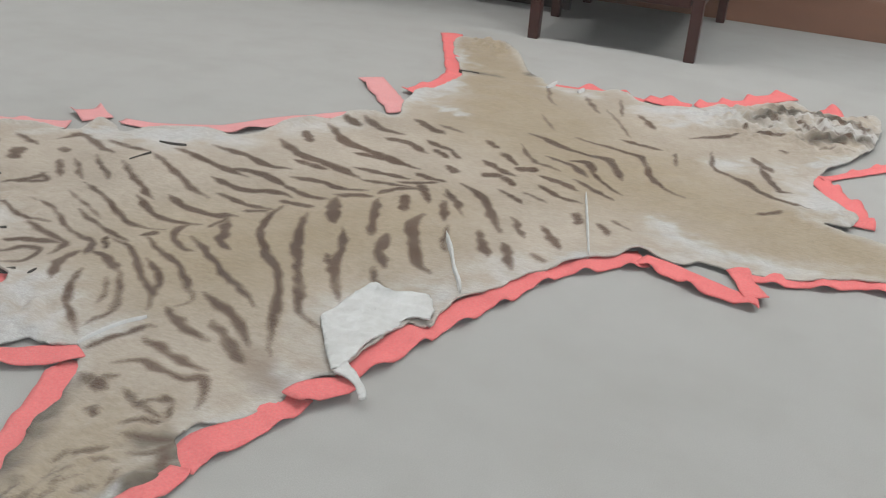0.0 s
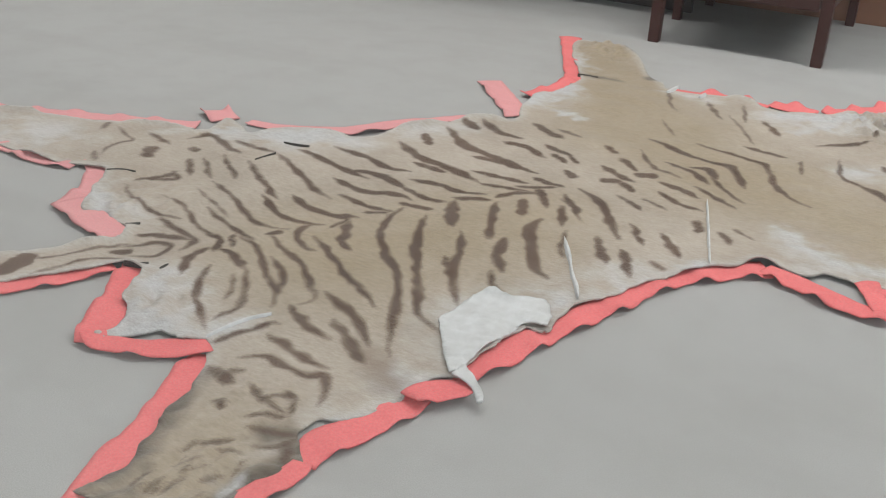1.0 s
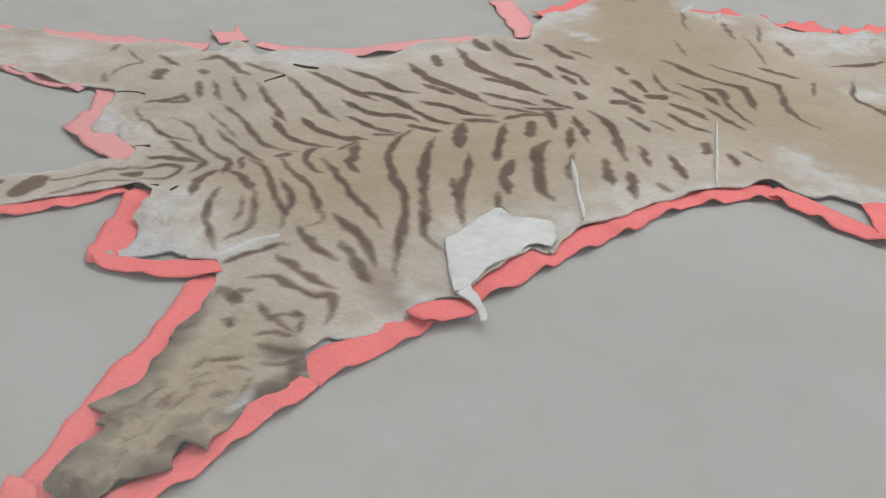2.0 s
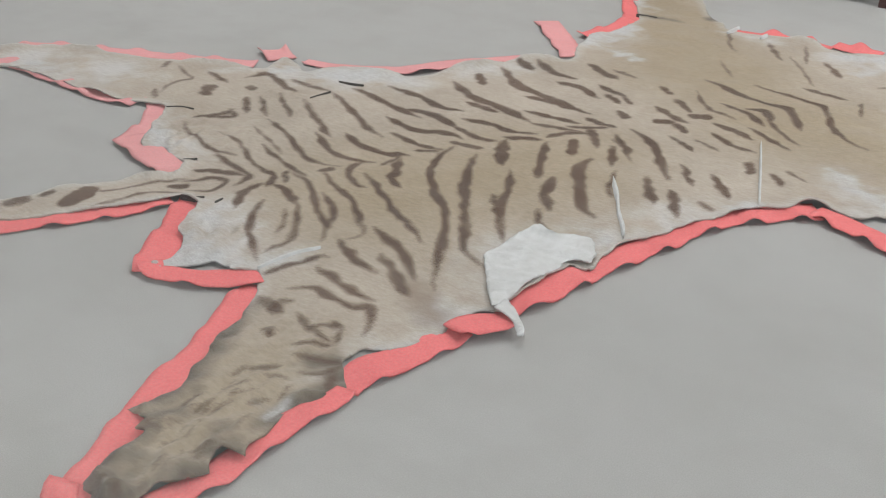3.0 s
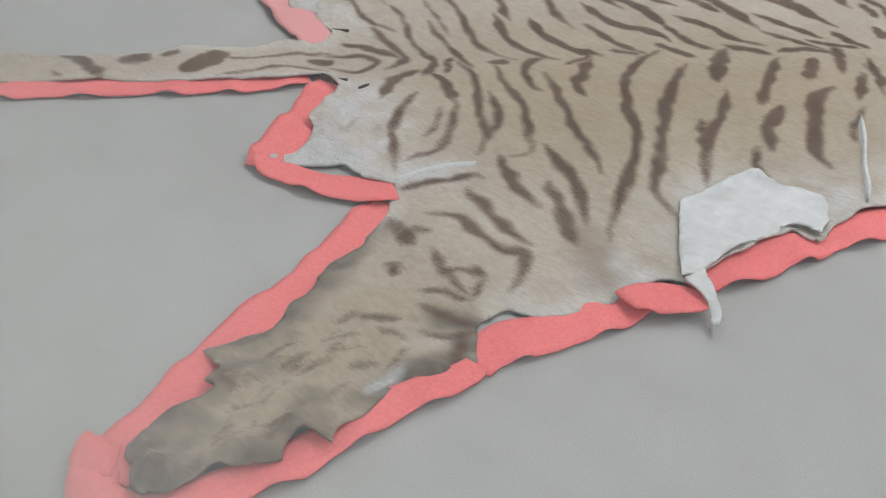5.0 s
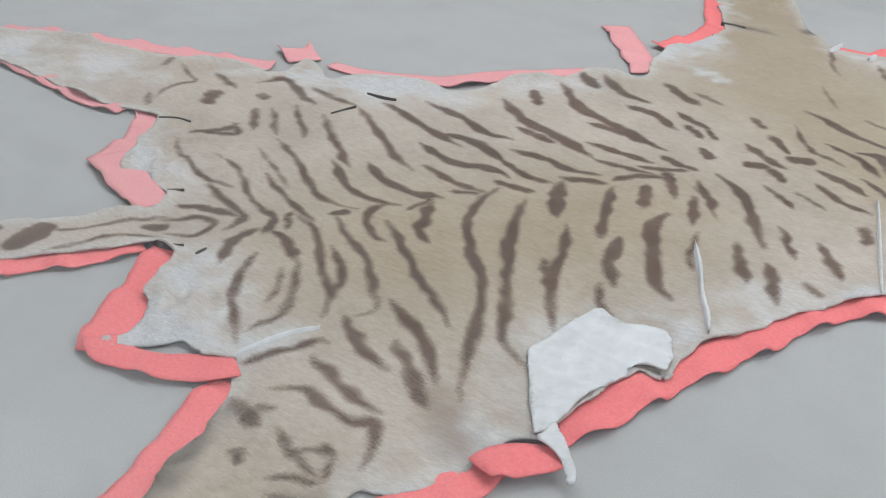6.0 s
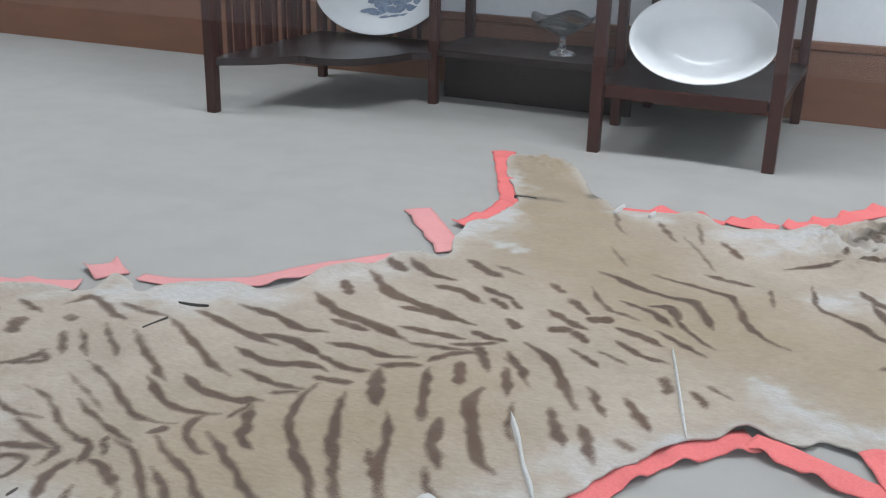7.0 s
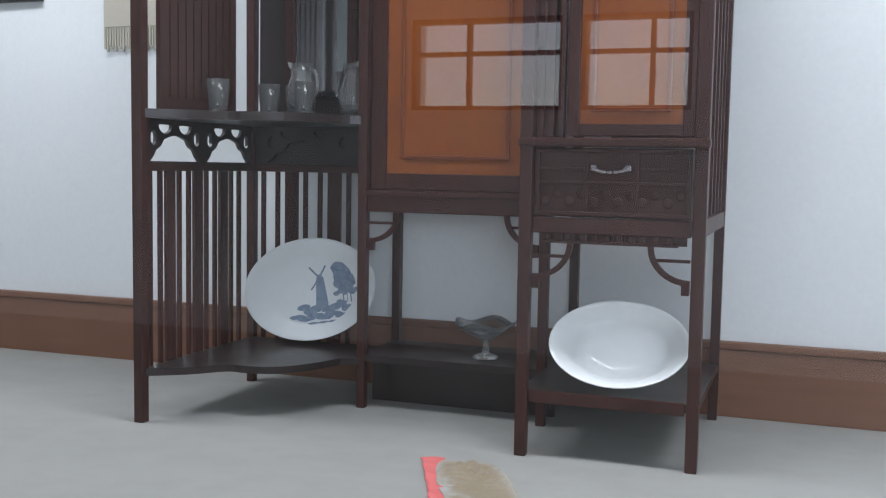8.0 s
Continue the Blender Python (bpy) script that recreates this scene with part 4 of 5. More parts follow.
felt_band((-1.057, 0.430, 0.022), (-1.000, 0.489, 0.022), (-0.857, 0.549, 0.024), (-0.706, 0.606, 0.024), (-0.572, 0.660, 0.024), out=1, seed=67, wave=0.005, material=HAZE_FELT)


def curled_piece(name, outline, material, label, seed, base, lift):
    """A loose scrap of hide that lies folded over on the fur."""
    poly = ragged(np.array(spline(list(outline) + [outline[0]], 0.006)[:-1]), seed, 0.0035)
    pxy, pq, psd = sheet(poly, 0.004)
    bm = bmesh.new()
    vs = []
    for p, d in zip(pxy, psd):
        e = max(0, 1 - d / 0.02)
        z = base - 0.003 * e + 0.006 * noise.noise(Vector((p[0] * 19, p[1] * 19, seed))) + 0.002 * noise.noise(Vector((p[0] * 60, p[1] * 60, seed))) + lift * e * e * max(0, 0.35 + noise.noise(Vector((p[0] * 14, p[1] * 14, seed + 3))))
        vs.append(bm.verts.new((p[0] - HIDE_AT.x, p[1] - HIDE_AT.y, z)))
    for q in pq:
        bm.faces.new([vs[i] for i in q])
    ob = part(name, bm, material, rug, label, smooth=True)
    s = ob.modifiers.new("thickness", "SOLIDIFY")
    s.thickness, s.offset = 0.0025, -1.0
    return ob


def lip(name, width, material, height, *pts):
    """A narrow raised tear or seam along a line on the fur."""
    c = spline(pts, 0.004)
    bm = bmesh.new()
    rows = []
    for i, p in enumerate(c):
        d = c[min(i + 1, len(c) - 1)] - c[max(i - 1, 0)]
        d = d / max(np.linalg.norm(d), 1e-9)
        n = np.array((-d[1], d[0]))
        s = i / (len(c) - 1)
        w = width * (0.25 + 0.75 * min(1.0, 4 * math.sin(math.pi * s))) * (1 + 0.3 * noise.noise(Vector((p[0] * 60, p[1] * 60, 2))))
        row = []
        for k in range(5):
            a = k / 4 - 0.5
            z = 0.010 + 0.006 * noise.noise(Vector((p[0] * 5.5, p[1] * 5.5, 0.3))) + height * (1 - (2 * a) ** 2) - (0.012 if abs(a) > 0.45 else 0)
            q = p + n * a * w
            row.append(bm.verts.new((q[0] - HIDE_AT.x, q[1] - HIDE_AT.y, z)))
        rows.append(row)
    for a, b in zip(rows, rows[1:]):
        for k in range(4):
            bm.faces.new((a[k], a[k + 1], b[k + 1], b[k]))
    return part(name, bm, material, rug, smooth=True)


curled_piece("folded_flap", [(0.296, 0.089), (0.255, 0.147), (0.224, 0.199), (0.221, 0.241), (0.234, 0.290), (0.247, 0.317), (0.275, 0.309), (0.310, 0.339), (0.335, 0.316), (0.351, 0.266), (0.321, 0.264), (0.315, 0.226), (0.305, 0.177), (0.301, 0.122)], LEATHER, "pale raw side of the hide folded over", 4, 0.015, 0.010)
curled_piece("torn_tip", [(0.299, 0.087), (0.303, 0.117), (0.330, 0.089), (0.353, 0.068), (0.354, 0.054), (0.329, 0.075)], LEATHER, "grey curled tip of torn hide", 8, 0.018, 0.012)
# tear strips paint the shaded openings dark; no hole is cut
lip("tear", 0.0050, TORN_SHADE, 0.0020, (-0.527, 0.359), (-0.507, 0.375), (-0.482, 0.382))
lip("seam_ridge", 0.0060, LEATHER, 0.0040, (0.415, 0.848), (0.455, 0.706), (0.488, 0.586))
lip("seam_ridge", 0.0090, LEATHER, 0.0070, (0.264, 0.544), (0.293, 0.492), (0.321, 0.432), (0.343, 0.395), (0.357, 0.364))
lip("seam_ridge", 0.0065, LEATHER, 0.0035, (-0.012, 0.006), (-0.006, 0.040), (0.006, 0.075), (0.022, 0.098))
lip("tear", 0.0031, TORN_SHADE, 0.0018, (-0.348, 0.547), (-0.337, 0.596))
lip("tear", 0.0036, TORN_SHADE, 0.0024, (-0.359, 0.651), (-0.332, 0.655), (-0.307, 0.662))
lip("tear", 0.0062, TORN_SHADE, 0.0018, (-0.189, 0.117), (-0.188, 0.134))
lip("tear", 0.0055, TORN_SHADE, 0.0024, (-0.249, 0.107), (-0.225, 0.114), (-0.214, 0.122))
lip("tear", 0.0039, TORN_SHADE, 0.0024, (-0.344, 0.211), (-0.327, 0.226))
lip("tear", 0.0020, TORN_SHADE, 0.0018, (-0.072, 1.468), (-0.022, 1.476))
lip("seam_ridge", 0.0140, LEATHER, 0.0060, (0.160, 1.446), (0.166, 1.520))
lip("seam_ridge", 0.0140, LEATHER, 0.0060, (0.234, 1.459), (0.239, 1.496))

# ================= the display cabinet =================
CAB = Vector((-0.375, 2.27, 0.0))
cabinet = thing("display_cabinet", CAB, "tall dark mahogany display cabinet with slatted sides standing against the wall", "cabinet")


def at_cab(bm):
    bmesh.ops.translate(bm, verts=bm.verts, vec=-CAB)
    return bm


def cpart(name, bm, material, parent=None, label="", smooth=False):
    return part(name, at_cab(bm), material, cabinet if parent is None else parent, label, smooth)


def cslab(name, x0, x1, y0, y1, z0, z1, material, bevel=0.003, parent=None, label=""):
    return cpart(name, slab(x0, x1, y0, y1, z0, z1, bevel), material, parent, label)


def leg(x, y, top, size=0.034):
    """A square post on a tapered foot."""
    h = size / 2
    bm = box(bmesh.new(), x - h, x + h, y - h, y + h, 0.0, top, 0.003)
    for v in bm.verts:
        if v.co.z < 0.01:
            v.co.x, v.co.y = x + (v.co.x - x) * 0.8, y + (v.co.y - y) * 0.8
    return cpart("post", bm, MAHOGANY)


def board_xy(outline, z0, z1):
    bm = bmesh.new()
    f = bm.faces.new([bm.verts.new((x, y, z0)) for x, y in outline])
    got = bmesh.ops.extrude_face_region(bm, geom=[f])
    for v in got["geom"]:
        if isinstance(v, bmesh.types.BMVert):
            v.co.z = z1
    bmesh.ops.recalc_face_normals(bm, faces=bm.faces)
    return bm


TOP = 1.78
LX, RX, BACK = -1.162, 0.41, 2.50
for x, y in ((LX, 1.865), (LX, BACK), (-0.645, 2.293), (-0.648, 2.585), (-0.063, 2.296), (-0.035, 1.972), (RX, 1.984), (RX, 2.585), (-0.035, 2.585)):
    leg(x, y, TOP, 0.038 if y < 2.0 else 0.034)

# left bay: shelves with a serpentine front
front = spline([(LX, 1.855), (-1.05, 1.93), (-0.965, 2.02), (-0.90, 2.02), (-0.80, 2.06), (-0.735, 2.16), (-0.70, 2.25), (-0.645, 2.28)], 0.02)
bay = [(p[0], p[1]) for p in front] + [(-0.645, BACK), (LX, BACK)]
cpart("bottom_shelf", board_xy(bay, 0.138, 0.16), EBONY)
cpart("glass_shelf", board_xy(bay, 0.892, 0.918), EBONY)


def lattice(a, b, z0, z1, n, flat, name="slat"):
    """n cells of two thin bars and a broad slat between a and b; flat maps (s, z) spans to a slab."""
    p = (b - a) / n
    for i in range(n):
        for s0, s1 in ((0.13, 0.22), (0.47, 0.56), (0.70, 1.0)):
            if i == n - 1 and s1 == 1.0:
                continue
            flat(name, a + p * (i + s0), a + p * (i + s1), z0, z1)


def side_slat(name, s0, s1, z0, z1):
    cslab(name, LX - 0.006, LX + 0.006, s0, s1, z0, z1, MAHOGANY, 0.0015)


def back_slat(name, s0, s1, z0, z1):
    cslab(name, s0, s1, BACK - 0.006, BACK + 0.006, z0, z1, MAHOGANY, 0.0015)


def arch_holes(c, w, z0):
    """Sawn openings of one fretwork arch round c: an ogee with two shields above and two drops beside it."""
    def oval(x, z, rx, rz, point=0.0):
        return [(x + rx * math.cos(a) * (1 - point * (math.sin(a) < 0) * abs(math.sin(a))), z + rz * math.sin(a)) for a in [2 * math.pi * k / 12 for k in range(12)]]
    k = w / 0.28

    def shield(x):
        return [(x + u * k, z0 + v) for u, v in ((-0.034, 0.113), (-0.033, 0.104), (-0.024, 0.094), (-0.006, 0.087), (0.006, 0.087), (0.024, 0.094), (0.033, 0.104), (0.034, 0.113), (0.0, 0.115))]
    half = [(0.130, 0.005), (0.112, 0.020), (0.098, 0.040), (0.075, 0.050), (0.060, 0.070), (0.036, 0.077), (0.014, 0.082)]
    big = [(c - x * k, z0 + z) for x, z in half] + [(c + x * k, z0 + z) for x, z in reversed(half)]
    return [big, shield(c - 0.052 * k), shield(c + 0.052 * k),
            oval(c - 0.112 * k, z0 + 0.074, 0.015 * k, 0.022), oval(c + 0.112 * k, z0 + 0.074, 0.015 * k, 0.022)]


lattice(1.884, BACK - 0.017, 0.16, 0.738, 4, side_slat)
lattice(LX + 0.017, -0.66, 0.16, 0.738, 3, back_slat)
cslab("rail", LX - 0.012, LX + 0.012, 1.884, BACK - 0.017, 0.738, 0.762, MAHOGANY)
cslab("rail", LX + 0.017, -0.662, BACK - 0.012, BACK + 0.012, 0.738, 0.762, MAHOGANY)
fret = extrude_xz([(1.884, 0.762), (BACK - 0.017, 0.762), (BACK - 0.017, 0.892), (1.884, 0.892)], -0.006, 0.006,
                  arch_holes(2.035, 0.28, 0.762) + arch_holes(2.335, 0.28, 0.762))
for v in fret.verts:
    v.co = Vector((LX + v.co.y, v.co.x, v.co.z))
bmesh.ops.recalc_face_normals(fret, faces=fret.faces)
cpart("fretwork", fret, EBONY)
fret = extrude_xz([(LX + 0.017, 0.762), (-0.662, 0.762), (-0.662, 0.892), (LX + 0.017, 0.892)], BACK - 0.006, BACK + 0.006,
                  arch_holes(-0.945, 0.34, 0.762))
cpart("fretwork", fret, EBONY)
# dark board added for the shaded wall seen through the arch
cslab("fret_shade_board", LX + 0.02, -0.662, BACK + 0.0075, BACK + 0.014, 0.766, 0.888, EBONY, 0.001)
# above the shelf: a reeded side panel, a dark glossy back and a narrow mirror
cslab("side_panel", LX - 0.008, LX + 0.008, 1.955, 2.38, 0.919, TOP - 0.05, MAHOGANY)
for i in range(9):
    cslab("reed", LX + 0.0085, LX + 0.0125, 2.0 + i * 0.042, 2.022 + i * 0.042, 0.96, 1.6, MAHOGANY, 0.001)
cslab("back_panel", LX + 0.03, -0.662, BACK - 0.004, BACK + 0.008, 0.919, TOP - 0.05, EBONY)
cslab("mirror", -0.985, -0.80, BACK - 0.012, BACK - 0.006, 0.99, TOP - 0.1, MIRROR, 0.001, None, "narrow old mirror plate")
cslab("mirror_frame", -1.025, -0.99, BACK - 0.024, BACK - 0.005, 0.95, TOP - 0.06, MAHOGANY)
cslab("mirror_frame", -0.795, -0.76, BACK - 0.024, BACK - 0.005, 0.95, TOP - 0.06, MAHOGANY)

# middle bay: shelf, dark board for the shade below it, and cupboard
cslab("bottom_shelf", -0.66, -0.05, 2.285, 2.60, 0.148, 0.17, EBONY)
cslab("shade_board", -0.66, -0.05, 2.41, 2.43, 0.0, 0.148, EBONY, 0.001)
cslab("cupboard_floor", -0.628, -0.08, 2.30, 2.60, 0.622, 0.64, MAHOGANY)
cslab("rail", -0.628, -0.08, 2.282, 2.30, 0.622, 0.69, MAHOGANY)
cslab("bead", -0.628, -0.08, 2.274, 2.281, 0.672, 0.686, MAHOGANY, 0.003)
cslab("cupboard_back", -0.628, -0.08, 2.585, 2.60, 0.641, TOP - 0.02, MAHOGANY)
cslab("cupboard_side", -0.655, -0.635, 2.31, 2.60, 0.622, TOP - 0.02, MAHOGANY)


def panel_door(name, x0, x1, y, z0, z1, stile, inner):
    """A framed satinwood door with a sunk panel."""
    d = cslab(name, x0 + stile, x1 - stile, y + 0.006, y + 0.018, z0 + stile, z1 - stile, VENEER, 0.001, None, "orange satinwood door in a dark frame")
    for a, b, c, e in ((x0, x0 + stile, z0, z1), (x1 - stile, x1, z0, z1), (x0 + stile, x1 - stile, z0, z0 + stile), (x0 + stile, x1 - stile, z1 - stile, z1)):
        cslab("stile", a, b, y - 0.004, y + 0.02, c, e, MAHOGANY, 0.003, d)
    i0, i1, j0, j1 = x0 + stile + inner, x1 - stile - inner, z0 + stile + inner, z1 - stile - inner
    for a, b, c, e in ((i0, i0 + 0.012, j0, j1), (i1 - 0.012, i1, j0, j1), (i0 + 0.012, i1 - 0.012, j0, j0 + 0.012), (i0 + 0.012, i1 - 0.012, j1 - 0.012, j1)):
        cslab("moulding", a, b, y - 0.001, y + 0.0055, c, e, INLAY, 0.003, d)
    return d


panel_door("door", -0.624, -0.084, 2.30, 0.692, TOP - 0.06, 0.05, 0.045)


def bracket(x, y, z, sx, size):
    """A curved corner bracket with a small drop at its foot."""
    bm = bmesh.new()
    pts = [(sx * size * math.sin(a), -size * 0.9 * math.cos(a)) for a in [math.pi / 2 * k / 8 for k in range(9)]]
    rows = []
    for i, (u, w) in enumerate(pts):
        a = math.pi / 2 * i / 8
        nu, nw = sx * math.sin(a) * 0.007, -math.cos(a) * 0.007
        rows.append([bm.verts.new((x + u + k * nu, y + e, z + w + k * nw)) for k, e in ((-1, -0.008), (1, -0.008), (1, 0.008), (-1, 0.008))])
    for a, b in zip(rows, rows[1:]):
        for k in range(4):
            bm.faces.new((a[k], a[(k + 1) % 4], b[(k + 1) % 4], b[k]))
    bm.faces.new(rows[0]); bm.faces.new(list(reversed(rows[-1])))
    bmesh.ops.recalc_face_normals(bm, faces=bm.faces)
    box(bm, min(x, x + sx * 0.02) , max(x, x + sx * 0.02), y - 0.010, y + 0.010, z - size * 0.9 - 0.03, z - size * 0.9 + 0.004, 0.002)
    box(bm, min(x, x + sx * size), max(x, x + sx * size), y - 0.005, y + 0.005, z - size * 0.38, z - size * 0.30, 0.001)
    return cpart("bracket", bm, MAHOGANY)


bracket(-0.628, 2.293, 0.622, 1, 0.10)
bracket(-0.08, 2.293, 0.622, -1, 0.10)

# right bay: shelf, drawer, small cupboard and slatted sides
cslab("bottom_shelf", -0.05, RX + 0.012, 1.975, 2.60, 0.152, 0.176, EBONY)
cslab("shelf_edge", -0.016, RX - 0.02, 1.966, 1.9745, 0.146, 0.180, MAHOGANY, 0.003)
cslab("drawer_floor", -0.016, RX - 0.02, 1.99, 2.59, 0.60, 0.618, MAHOGANY)
cslab("rail", -0.016, RX - 0.02, 1.966, 1.99, 0.598, 0.640, MAHOGANY)
cslab("rail", -0.058, RX + 0.022, 1.950, 1.99, 0.822, 0.846, MAHOGANY, 0.006)
cslab("bead_rail", 0.01, RX - 0.05, 1.972, 1.984, 0.572, 0.580, MAHOGANY, 0.002)
cslab("bead_back", 0.0, RX - 0.03, 1.988, 1.994, 0.575, 0.598, MAHOGANY, 0.001)
for i in range(11):
    cslab("bead", 0.018 + i * 0.031, 0.034 + i * 0.031, 1.970, 1.986, 0.580, 0.598, MAHOGANY, 0.003)
drawer = cslab("drawer", -0.014, RX - 0.022, 1.974, 2.4, 0.642, 0.820, MAHOGANY, 0.002, None, "dark carved drawer front")
for a, b, c, e in ((-0.010, 0.385, 0.646, 0.656), (-0.010, 0.385, 0.808, 0.818), (-0.010, 0.0, 0.656, 0.808), (0.375, 0.385, 0.656, 0.808), (0.118, 0.126, 0.656, 0.808), (0.248, 0.256, 0.656, 0.808),
                   (0.0, 0.118, 0.762, 0.770), (0.256, 0.375, 0.762, 0.770), (0.0, 0.375, 0.726, 0.735)):
    cslab("moulding", a, b, 1.964, 1.9735, c, e, MAHOGANY, 0.002, drawer)
for i in range(12):
    u = 0.016 + i * 0.0315
    bm = lathe([(0.004, 0.0), (0.0135, 0.001), (0.011, 0.003), (0.004, 0.004)], 10)
    bmesh.ops.rotate(bm, verts=bm.verts, matrix=Matrix.Rotation(radians(90), 3, "X"))
    bmesh.ops.translate(bm, verts=bm.verts, vec=(u, 1.9735, 0.682 + 0.02 * (i % 2)))
    cpart("rosette", bm, MAHOGANY, drawer)
bm = bmesh.new()
for i in range(9):
    a = math.pi * i / 8
    box(bm, 0.187 - 0.042 * math.cos(a) - 0.007, 0.187 - 0.042 * math.cos(a) + 0.007, 1.950 - 0.012 * math.sin(a), 1.962 - 0.008 * math.sin(a), 0.764 - 0.010 * math.sin(a), 0.773 - 0.010 * math.sin(a), 0.003)
cpart("handle", bm, BRASS, drawer, "worn nickel drawer pull")
for hx in (0.143, 0.231):
    cslab("handle_rose", hx - 0.008, hx + 0.008, 1.955, 1.9635, 0.761, 0.777, BRASS, 0.003, drawer)
bracket(-0.016, 1.975, 0.572, 1, 0.10)
bracket(RX - 0.02, 1.984, 0.572, -1, 0.10)
for i in range(3):
    cslab("slat", -0.008 + i * 0.026, 0.006 + i * 0.026, 1.972, 1.984, 0.846, TOP - 0.05, MAHOGANY, 0.0015)
panel_door("door", 0.064, 0.391, 1.984, 0.85, TOP - 0.06, 0.032, 0.03)
cslab("cupboard_back", 0.072, 0.391, 2.57, 2.585, 0.846, TOP - 0.05, MAHOGANY)
for x, ys in ((RX, (2.03, 2.545)), (-0.049, (2.02, 2.27))):
    n = 6 if x == RX else 3
    cslab("rail", x - 0.014, x + 0.014, 1.995, ys[1] + 0.02, 0.60, 0.645, MAHOGANY)
    for i in range(n):
        y = ys[0] + (ys[1] - ys[0]) * i / (n - 1)
        cslab("slat", x - 0.005, x + 0.005, y - 0.009, y + 0.009, 0.645, TOP - 0.05, MAHOGANY, 0.0015)
top = [(LX - 0.03, 1.835), (-0.67, 2.262), (-0.08, 2.262), (-0.07, 1.945), (RX + 0.03, 1.945), (RX + 0.03, 2.61), (LX - 0.03, 2.61)]
cpart("top_board", board_xy(top, TOP, TOP + 0.03), MAHOGANY)


# ================= china and glass =================
def oval_dish(name, at, rx, rz, depth, tilt, yaw, lean, label, rim=0.02):
    """An oval dish that leans back on its edge: local x across, y up the face, z out of it."""
    bm = bmesh.new()
    seg = 48
    prof = [(0.0, 0.0), (0.35, 0.0), (0.62, 0.002), (0.74, depth * 0.35), (0.80, depth * 0.62), (0.93, depth * 0.86), (0.985, depth), (1.0, depth * 0.98), (1.0, depth * 0.9),
            (0.80, depth * 0.45), (0.70, -0.010), (0.35, -0.013), (0.0, -0.013)]
    rings = []
    for r, z in prof:
        if r == 0:
            rings.append([bm.verts.new((0, 0, z))])
        else:
            rings.append([bm.verts.new((rx * r * math.cos(2 * math.pi * i / seg), rz * r * math.sin(2 * math.pi * i / seg), z)) for i in range(seg)])
    for a, b in zip(rings, rings[1:]):
        for i in range(seg):
            j = (i + 1) % seg
            if len(a) == 1:
                bm.faces.new((a[0], b[i], b[j]))
            elif len(b) == 1:
                bm.faces.new((a[i], b[0], a[j]))
            else:
                bm.faces.new((a[i], b[i], b[j], a[j]))
    bmesh.ops.recalc_face_normals(bm, faces=bm.faces)
    ob = link(name, bm, CHINA, None, "", True)
    ob.matrix_world = Matrix.Translation(at) @ pose(0, 0, 0, 0, 0, yaw) @ pose(0, 0, 0, 90 - tilt) @ pose(0, 0, 0, 0, 0, lean)
    return tagged(ob, label, "platter")


plate = oval_dish("platter", (-0.908, 2.450, 0.345), 0.229, 0.172, 0.018, 8, 10, 9, "oval white china platter painted with a blue landscape")
dish = oval_dish("oval_dish", (0.202, 2.085, 0.280), 0.186, 0.132, 0.045, 38, 4, 0, "plain white oval china dish leaning in the cabinet")


def daub(name, outlines, lift=0.0015):
    """Flat touches of blue glaze on the platter."""
    bm = bmesh.new()
    for k, o in enumerate(outlines):
        f = bm.faces.new([bm.verts.new((1.15 * x, 1.15 * y, lift + k * 0.00012)) for x, y in o])
        if f.normal.z < 0:
            f.normal_flip()
    return link(name, bm, COBALT, plate, "blue painted landscape")


def blob(x, y, r, n=11, seed=0, squash=1.0):
    return [(x + r * (1 + 0.4 * noise.noise(Vector((k * 1.7, seed, x * 50)))) * math.cos(2 * math.pi * k / n), y + squash * r * (1 + 0.4 * noise.noise(Vector((k * 1.7, seed + 9, y * 50)))) * math.sin(2 * math.pi * k / n)) for k in range(n)]


daub("painted_windmill", [[(0.012, -0.05), (0.05, -0.05), (0.043, 0.028), (0.036, 0.04), (0.026, 0.04), (0.02, 0.028)], [(0.0, 0.062), (0.004, 0.066), (0.034, 0.03), (0.03, 0.026)],
                          [(0.05, 0.066), (0.054, 0.062), (0.03, 0.026), (0.026, 0.03)], [(0.0, -0.002), (0.004, -0.004), (0.034, 0.03), (0.03, 0.034)]])
daub("painted_trees", [blob(0.105 + 0.030 * math.cos(i * 2.4) * (i / 15) ** 0.5, 0.022 + 0.036 * math.sin(i * 2.4) * (i / 15) ** 0.5, 0.012 + 0.004 * (i % 3), 11, i) for i in range(15)]
     + [blob(0.078 + 0.012 * i, -0.022 + 0.006 * (i % 2), 0.010, 9, i + 20, 0.7) for i in range(6)]
     + [[(0.095, -0.05), (0.099, -0.05), (0.101, 0.01), (0.098, 0.01)], [(0.118, -0.05), (0.122, -0.05), (0.121, 0.02), (0.118, 0.02)], [(0.108, -0.05), (0.110, -0.05), (0.112, 0.0), (0.110, 0.0)]], 0.003)
daub("painted_shore", [blob(-0.025 + 0.019 * i, -0.052 - 0.007 * ((i * 5) % 3), 0.021, 11, i + 30, 0.5) for i in range(8)] + [blob(-0.045 + 0.027 * i, -0.078 - 0.008 * (i % 2), 0.026, 11, i + 60, 0.26) for i in range(6)]
     + [blob(0.0 + 0.03 * i, -0.100, 0.017, 9, i + 80, 0.2) for i in range(3)], 0.0045)


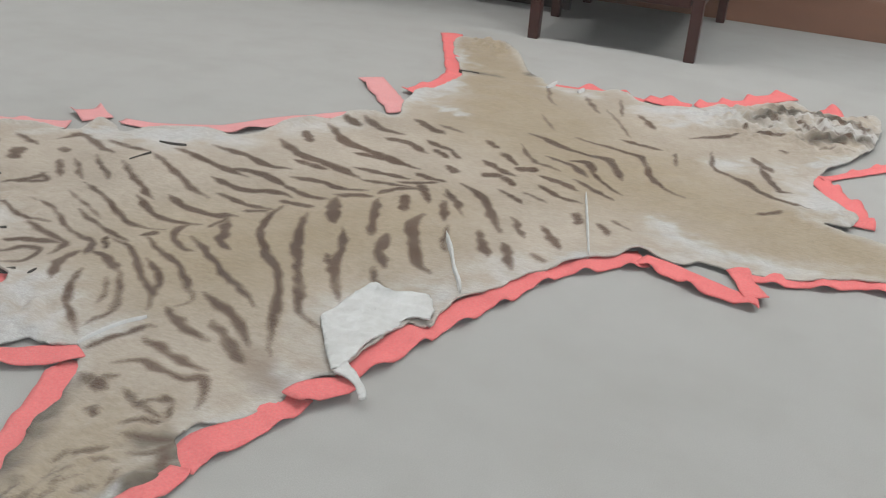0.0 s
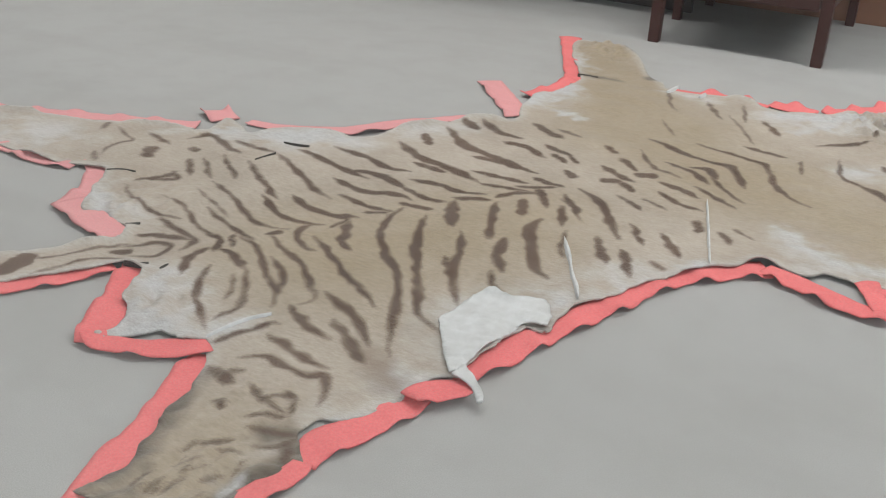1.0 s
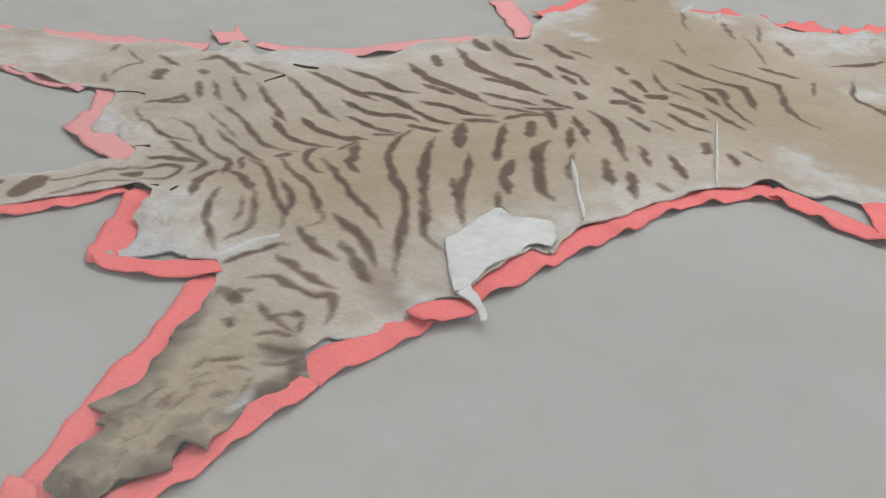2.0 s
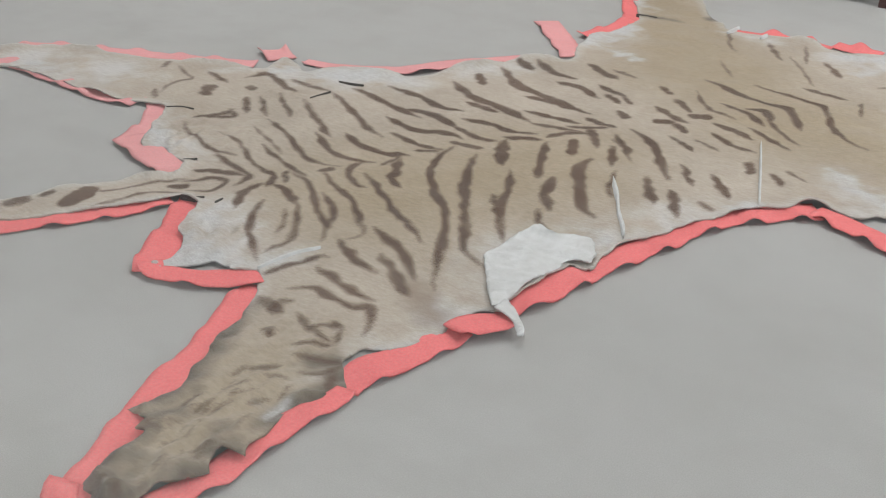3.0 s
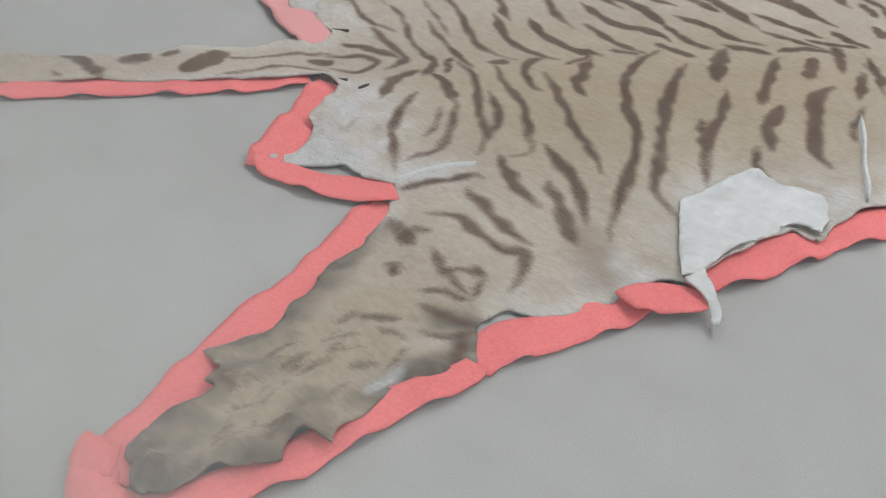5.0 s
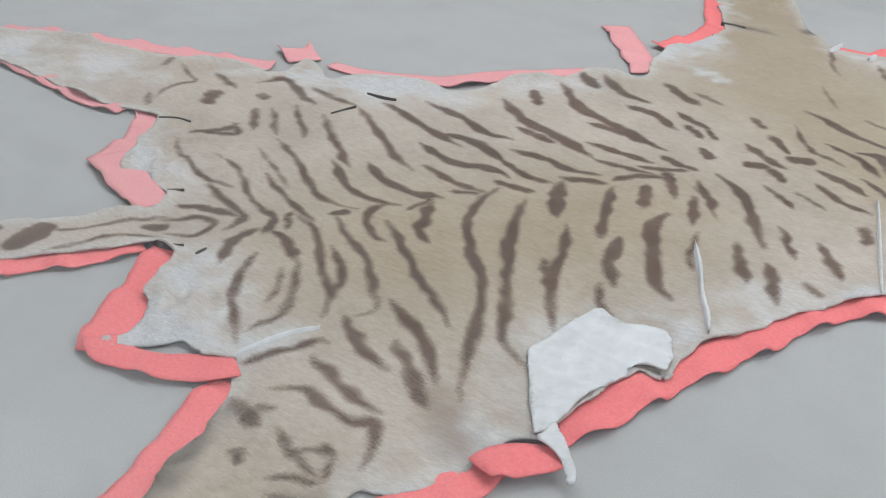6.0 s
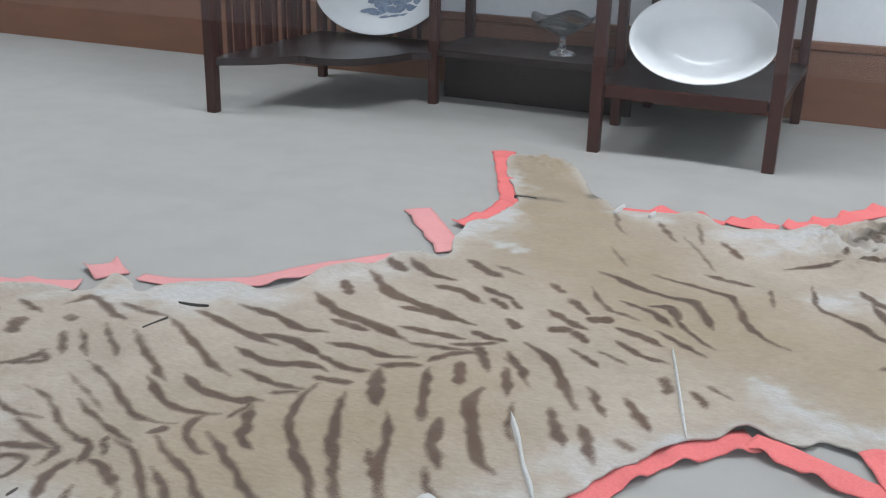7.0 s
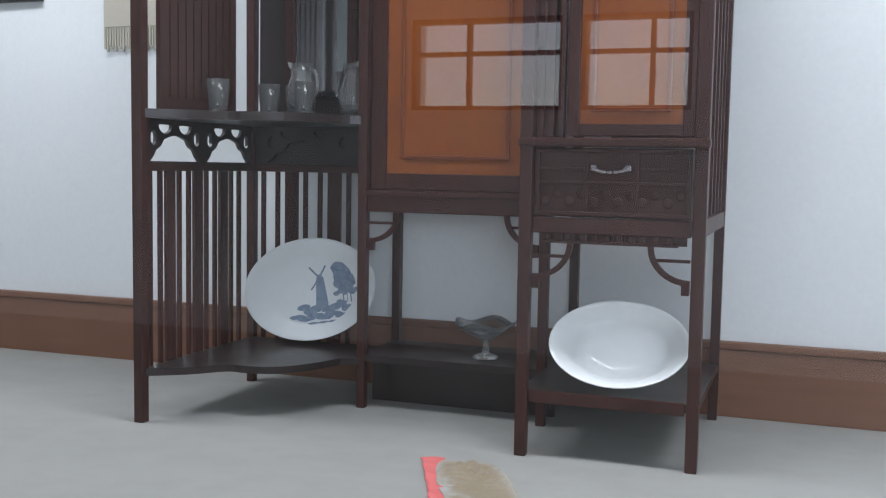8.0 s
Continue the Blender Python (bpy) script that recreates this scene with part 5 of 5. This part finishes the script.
def tumbler(x, y, h=0.098, r=0.036):
    prof = [(0.0, 0.0), (r * 0.72, 0.0), (r * 0.74, 0.004), (r, h), (r - 0.0022, h), (r * 0.70, 0.012), (0.0, 0.010)]
    ob = link("tumbler", lathe([(max(a, 0.0005), b) for a, b in prof], 24), GLASS, None, "", True)
    ob.location = (x, y, 0.9185)
    return tagged(ob, "clear glass tumbler on the dark shelf", "glass", "tumblers on the shelf")


def jug(x, y, h, rz):
    root = thing("glass_jug", (x, y, 0.9185), "cut glass water jug with a handle on the dark shelf", "jug", "jugs on the shelf")
    r = 0.05
    prof = [(0.0005, 0), (r * 0.8, 0), (r * 0.85, 0.006), (r, h * 0.3), (r * 0.95, h * 0.5), (r * 0.62, h * 0.78), (r * 0.7, h), (r * 0.66, h), (r * 0.56, h * 0.78), (r * 0.89, h * 0.5), (r * 0.93, h * 0.3), (r * 0.74, 0.014), (0.0005, 0.012)]
    bm = lathe(prof, 24)
    for v in bm.verts:
        if v.co.z > h * 0.9 and v.co.x < -r * 0.4:
            v.co.x -= 0.014
            v.co.z += 0.006
        if v.co.z < h * 0.6 and abs(math.atan2(v.co.y, v.co.x) * 12 / math.pi % 2 - 1) < 0.5:
            v.co.x *= 0.96
            v.co.y *= 0.96
    part("body", bm, GLASS, root, "", True)
    bm = bmesh.new()
    rows = []
    for i in range(13):
        a = -math.pi / 2 + math.pi * i / 12
        c = Vector((r * 0.72 + 0.04 * math.cos(a), 0, h * 0.6 + h * 0.3 * math.sin(a)))
        d = Vector((math.cos(a), 0, math.sin(a)))
        rows.append([bm.verts.new(c + d * 0.005 * math.cos(2 * math.pi * k / 6) + Vector((0, 0.005 * math.sin(2 * math.pi * k / 6), 0))) for k in range(6)])
    for a, b in zip(rows, rows[1:]):
        for k in range(6):
            bm.faces.new((a[k], a[(k + 1) % 6], b[(k + 1) % 6], b[k]))
    bm.faces.new(rows[0]); bm.faces.new(list(reversed(rows[-1])))
    bmesh.ops.recalc_face_normals(bm, faces=bm.faces)
    part("handle", bm, GLASS, root, "", True)
    root.rotation_euler.z = radians(rz)
    return root


tumbler(-1.03, 2.07)
tumbler(-0.985, 2.30, 0.10)
tumbler(-0.92, 2.36, 0.10)
tumbler(-0.82, 2.22, 0.10)
jug(-0.875, 2.31, 0.165, -20)
jug(-0.715, 2.36, 0.165, 160)

comp = thing("glass_compote", (-0.27, 2.40, 0.1705), "clear glass footed bowl with a wavy rim on the cabinet shelf", "bowl")
part("stem", lathe([(0.0005, 0), (0.042, 0), (0.04, 0.006), (0.012, 0.016), (0.008, 0.04), (0.012, 0.058), (0.0005, 0.06)], 24), GLASS, comp, "", True)
bm = lathe([(0.012, 0.06), (0.03, 0.064), (0.075, 0.09), (0.098, 0.112), (0.096, 0.114), (0.07, 0.094), (0.028, 0.069), (0.0005, 0.066)], 32)
for v in bm.verts:
    rr = math.hypot(v.co.x, v.co.y)
    if rr > 0.06:
        v.co.z += 0.010 * math.cos(4 * math.atan2(v.co.y, v.co.x)) * (rr - 0.06) / 0.04
part("bowl", bm, GLASS, comp, "", True)

# ================= on the wall =================
pic = thing("framed_picture", (-2.42, WALL_Y - 0.012, 1.38), "black framed picture hanging on the white wall", "picture")
bm = bmesh.new()
for a, b, c, d in ((-0.24, 0.24, 0.0, 0.025), (-0.24, 0.24, 0.575, 0.60), (-0.24, -0.215, 0.025, 0.575), (0.215, 0.24, 0.025, 0.575)):
    box(bm, a, b, -0.012, 0.011, c, d, 0.002)
part("frame", bm, BLACK, pic)
part("sheet", slab(-0.215, 0.215, -0.002, 0.006, 0.025, 0.575, 0), PLASTER, pic, "pale faded sheet")
hang = thing("wall_hanging", (-1.76, WALL_Y - 0.012, 1.27), "cream fringed textile hanging on the white wall", "textile")
bm = slab(-0.13, 0.13, -0.005, 0.008, 0.0, 0.5, 0.003)
part("cloth", bm, CLOTH, hang)
for i in range(22):
    x = -0.125 + i * 0.0119
    l = 0.082 + 0.012 * math.sin(i * 2.1)
    part("tassel", slab(x - 0.004, x + 0.004, -0.005, 0.005, -l, -0.001, 0.002), CLOTH, hang)
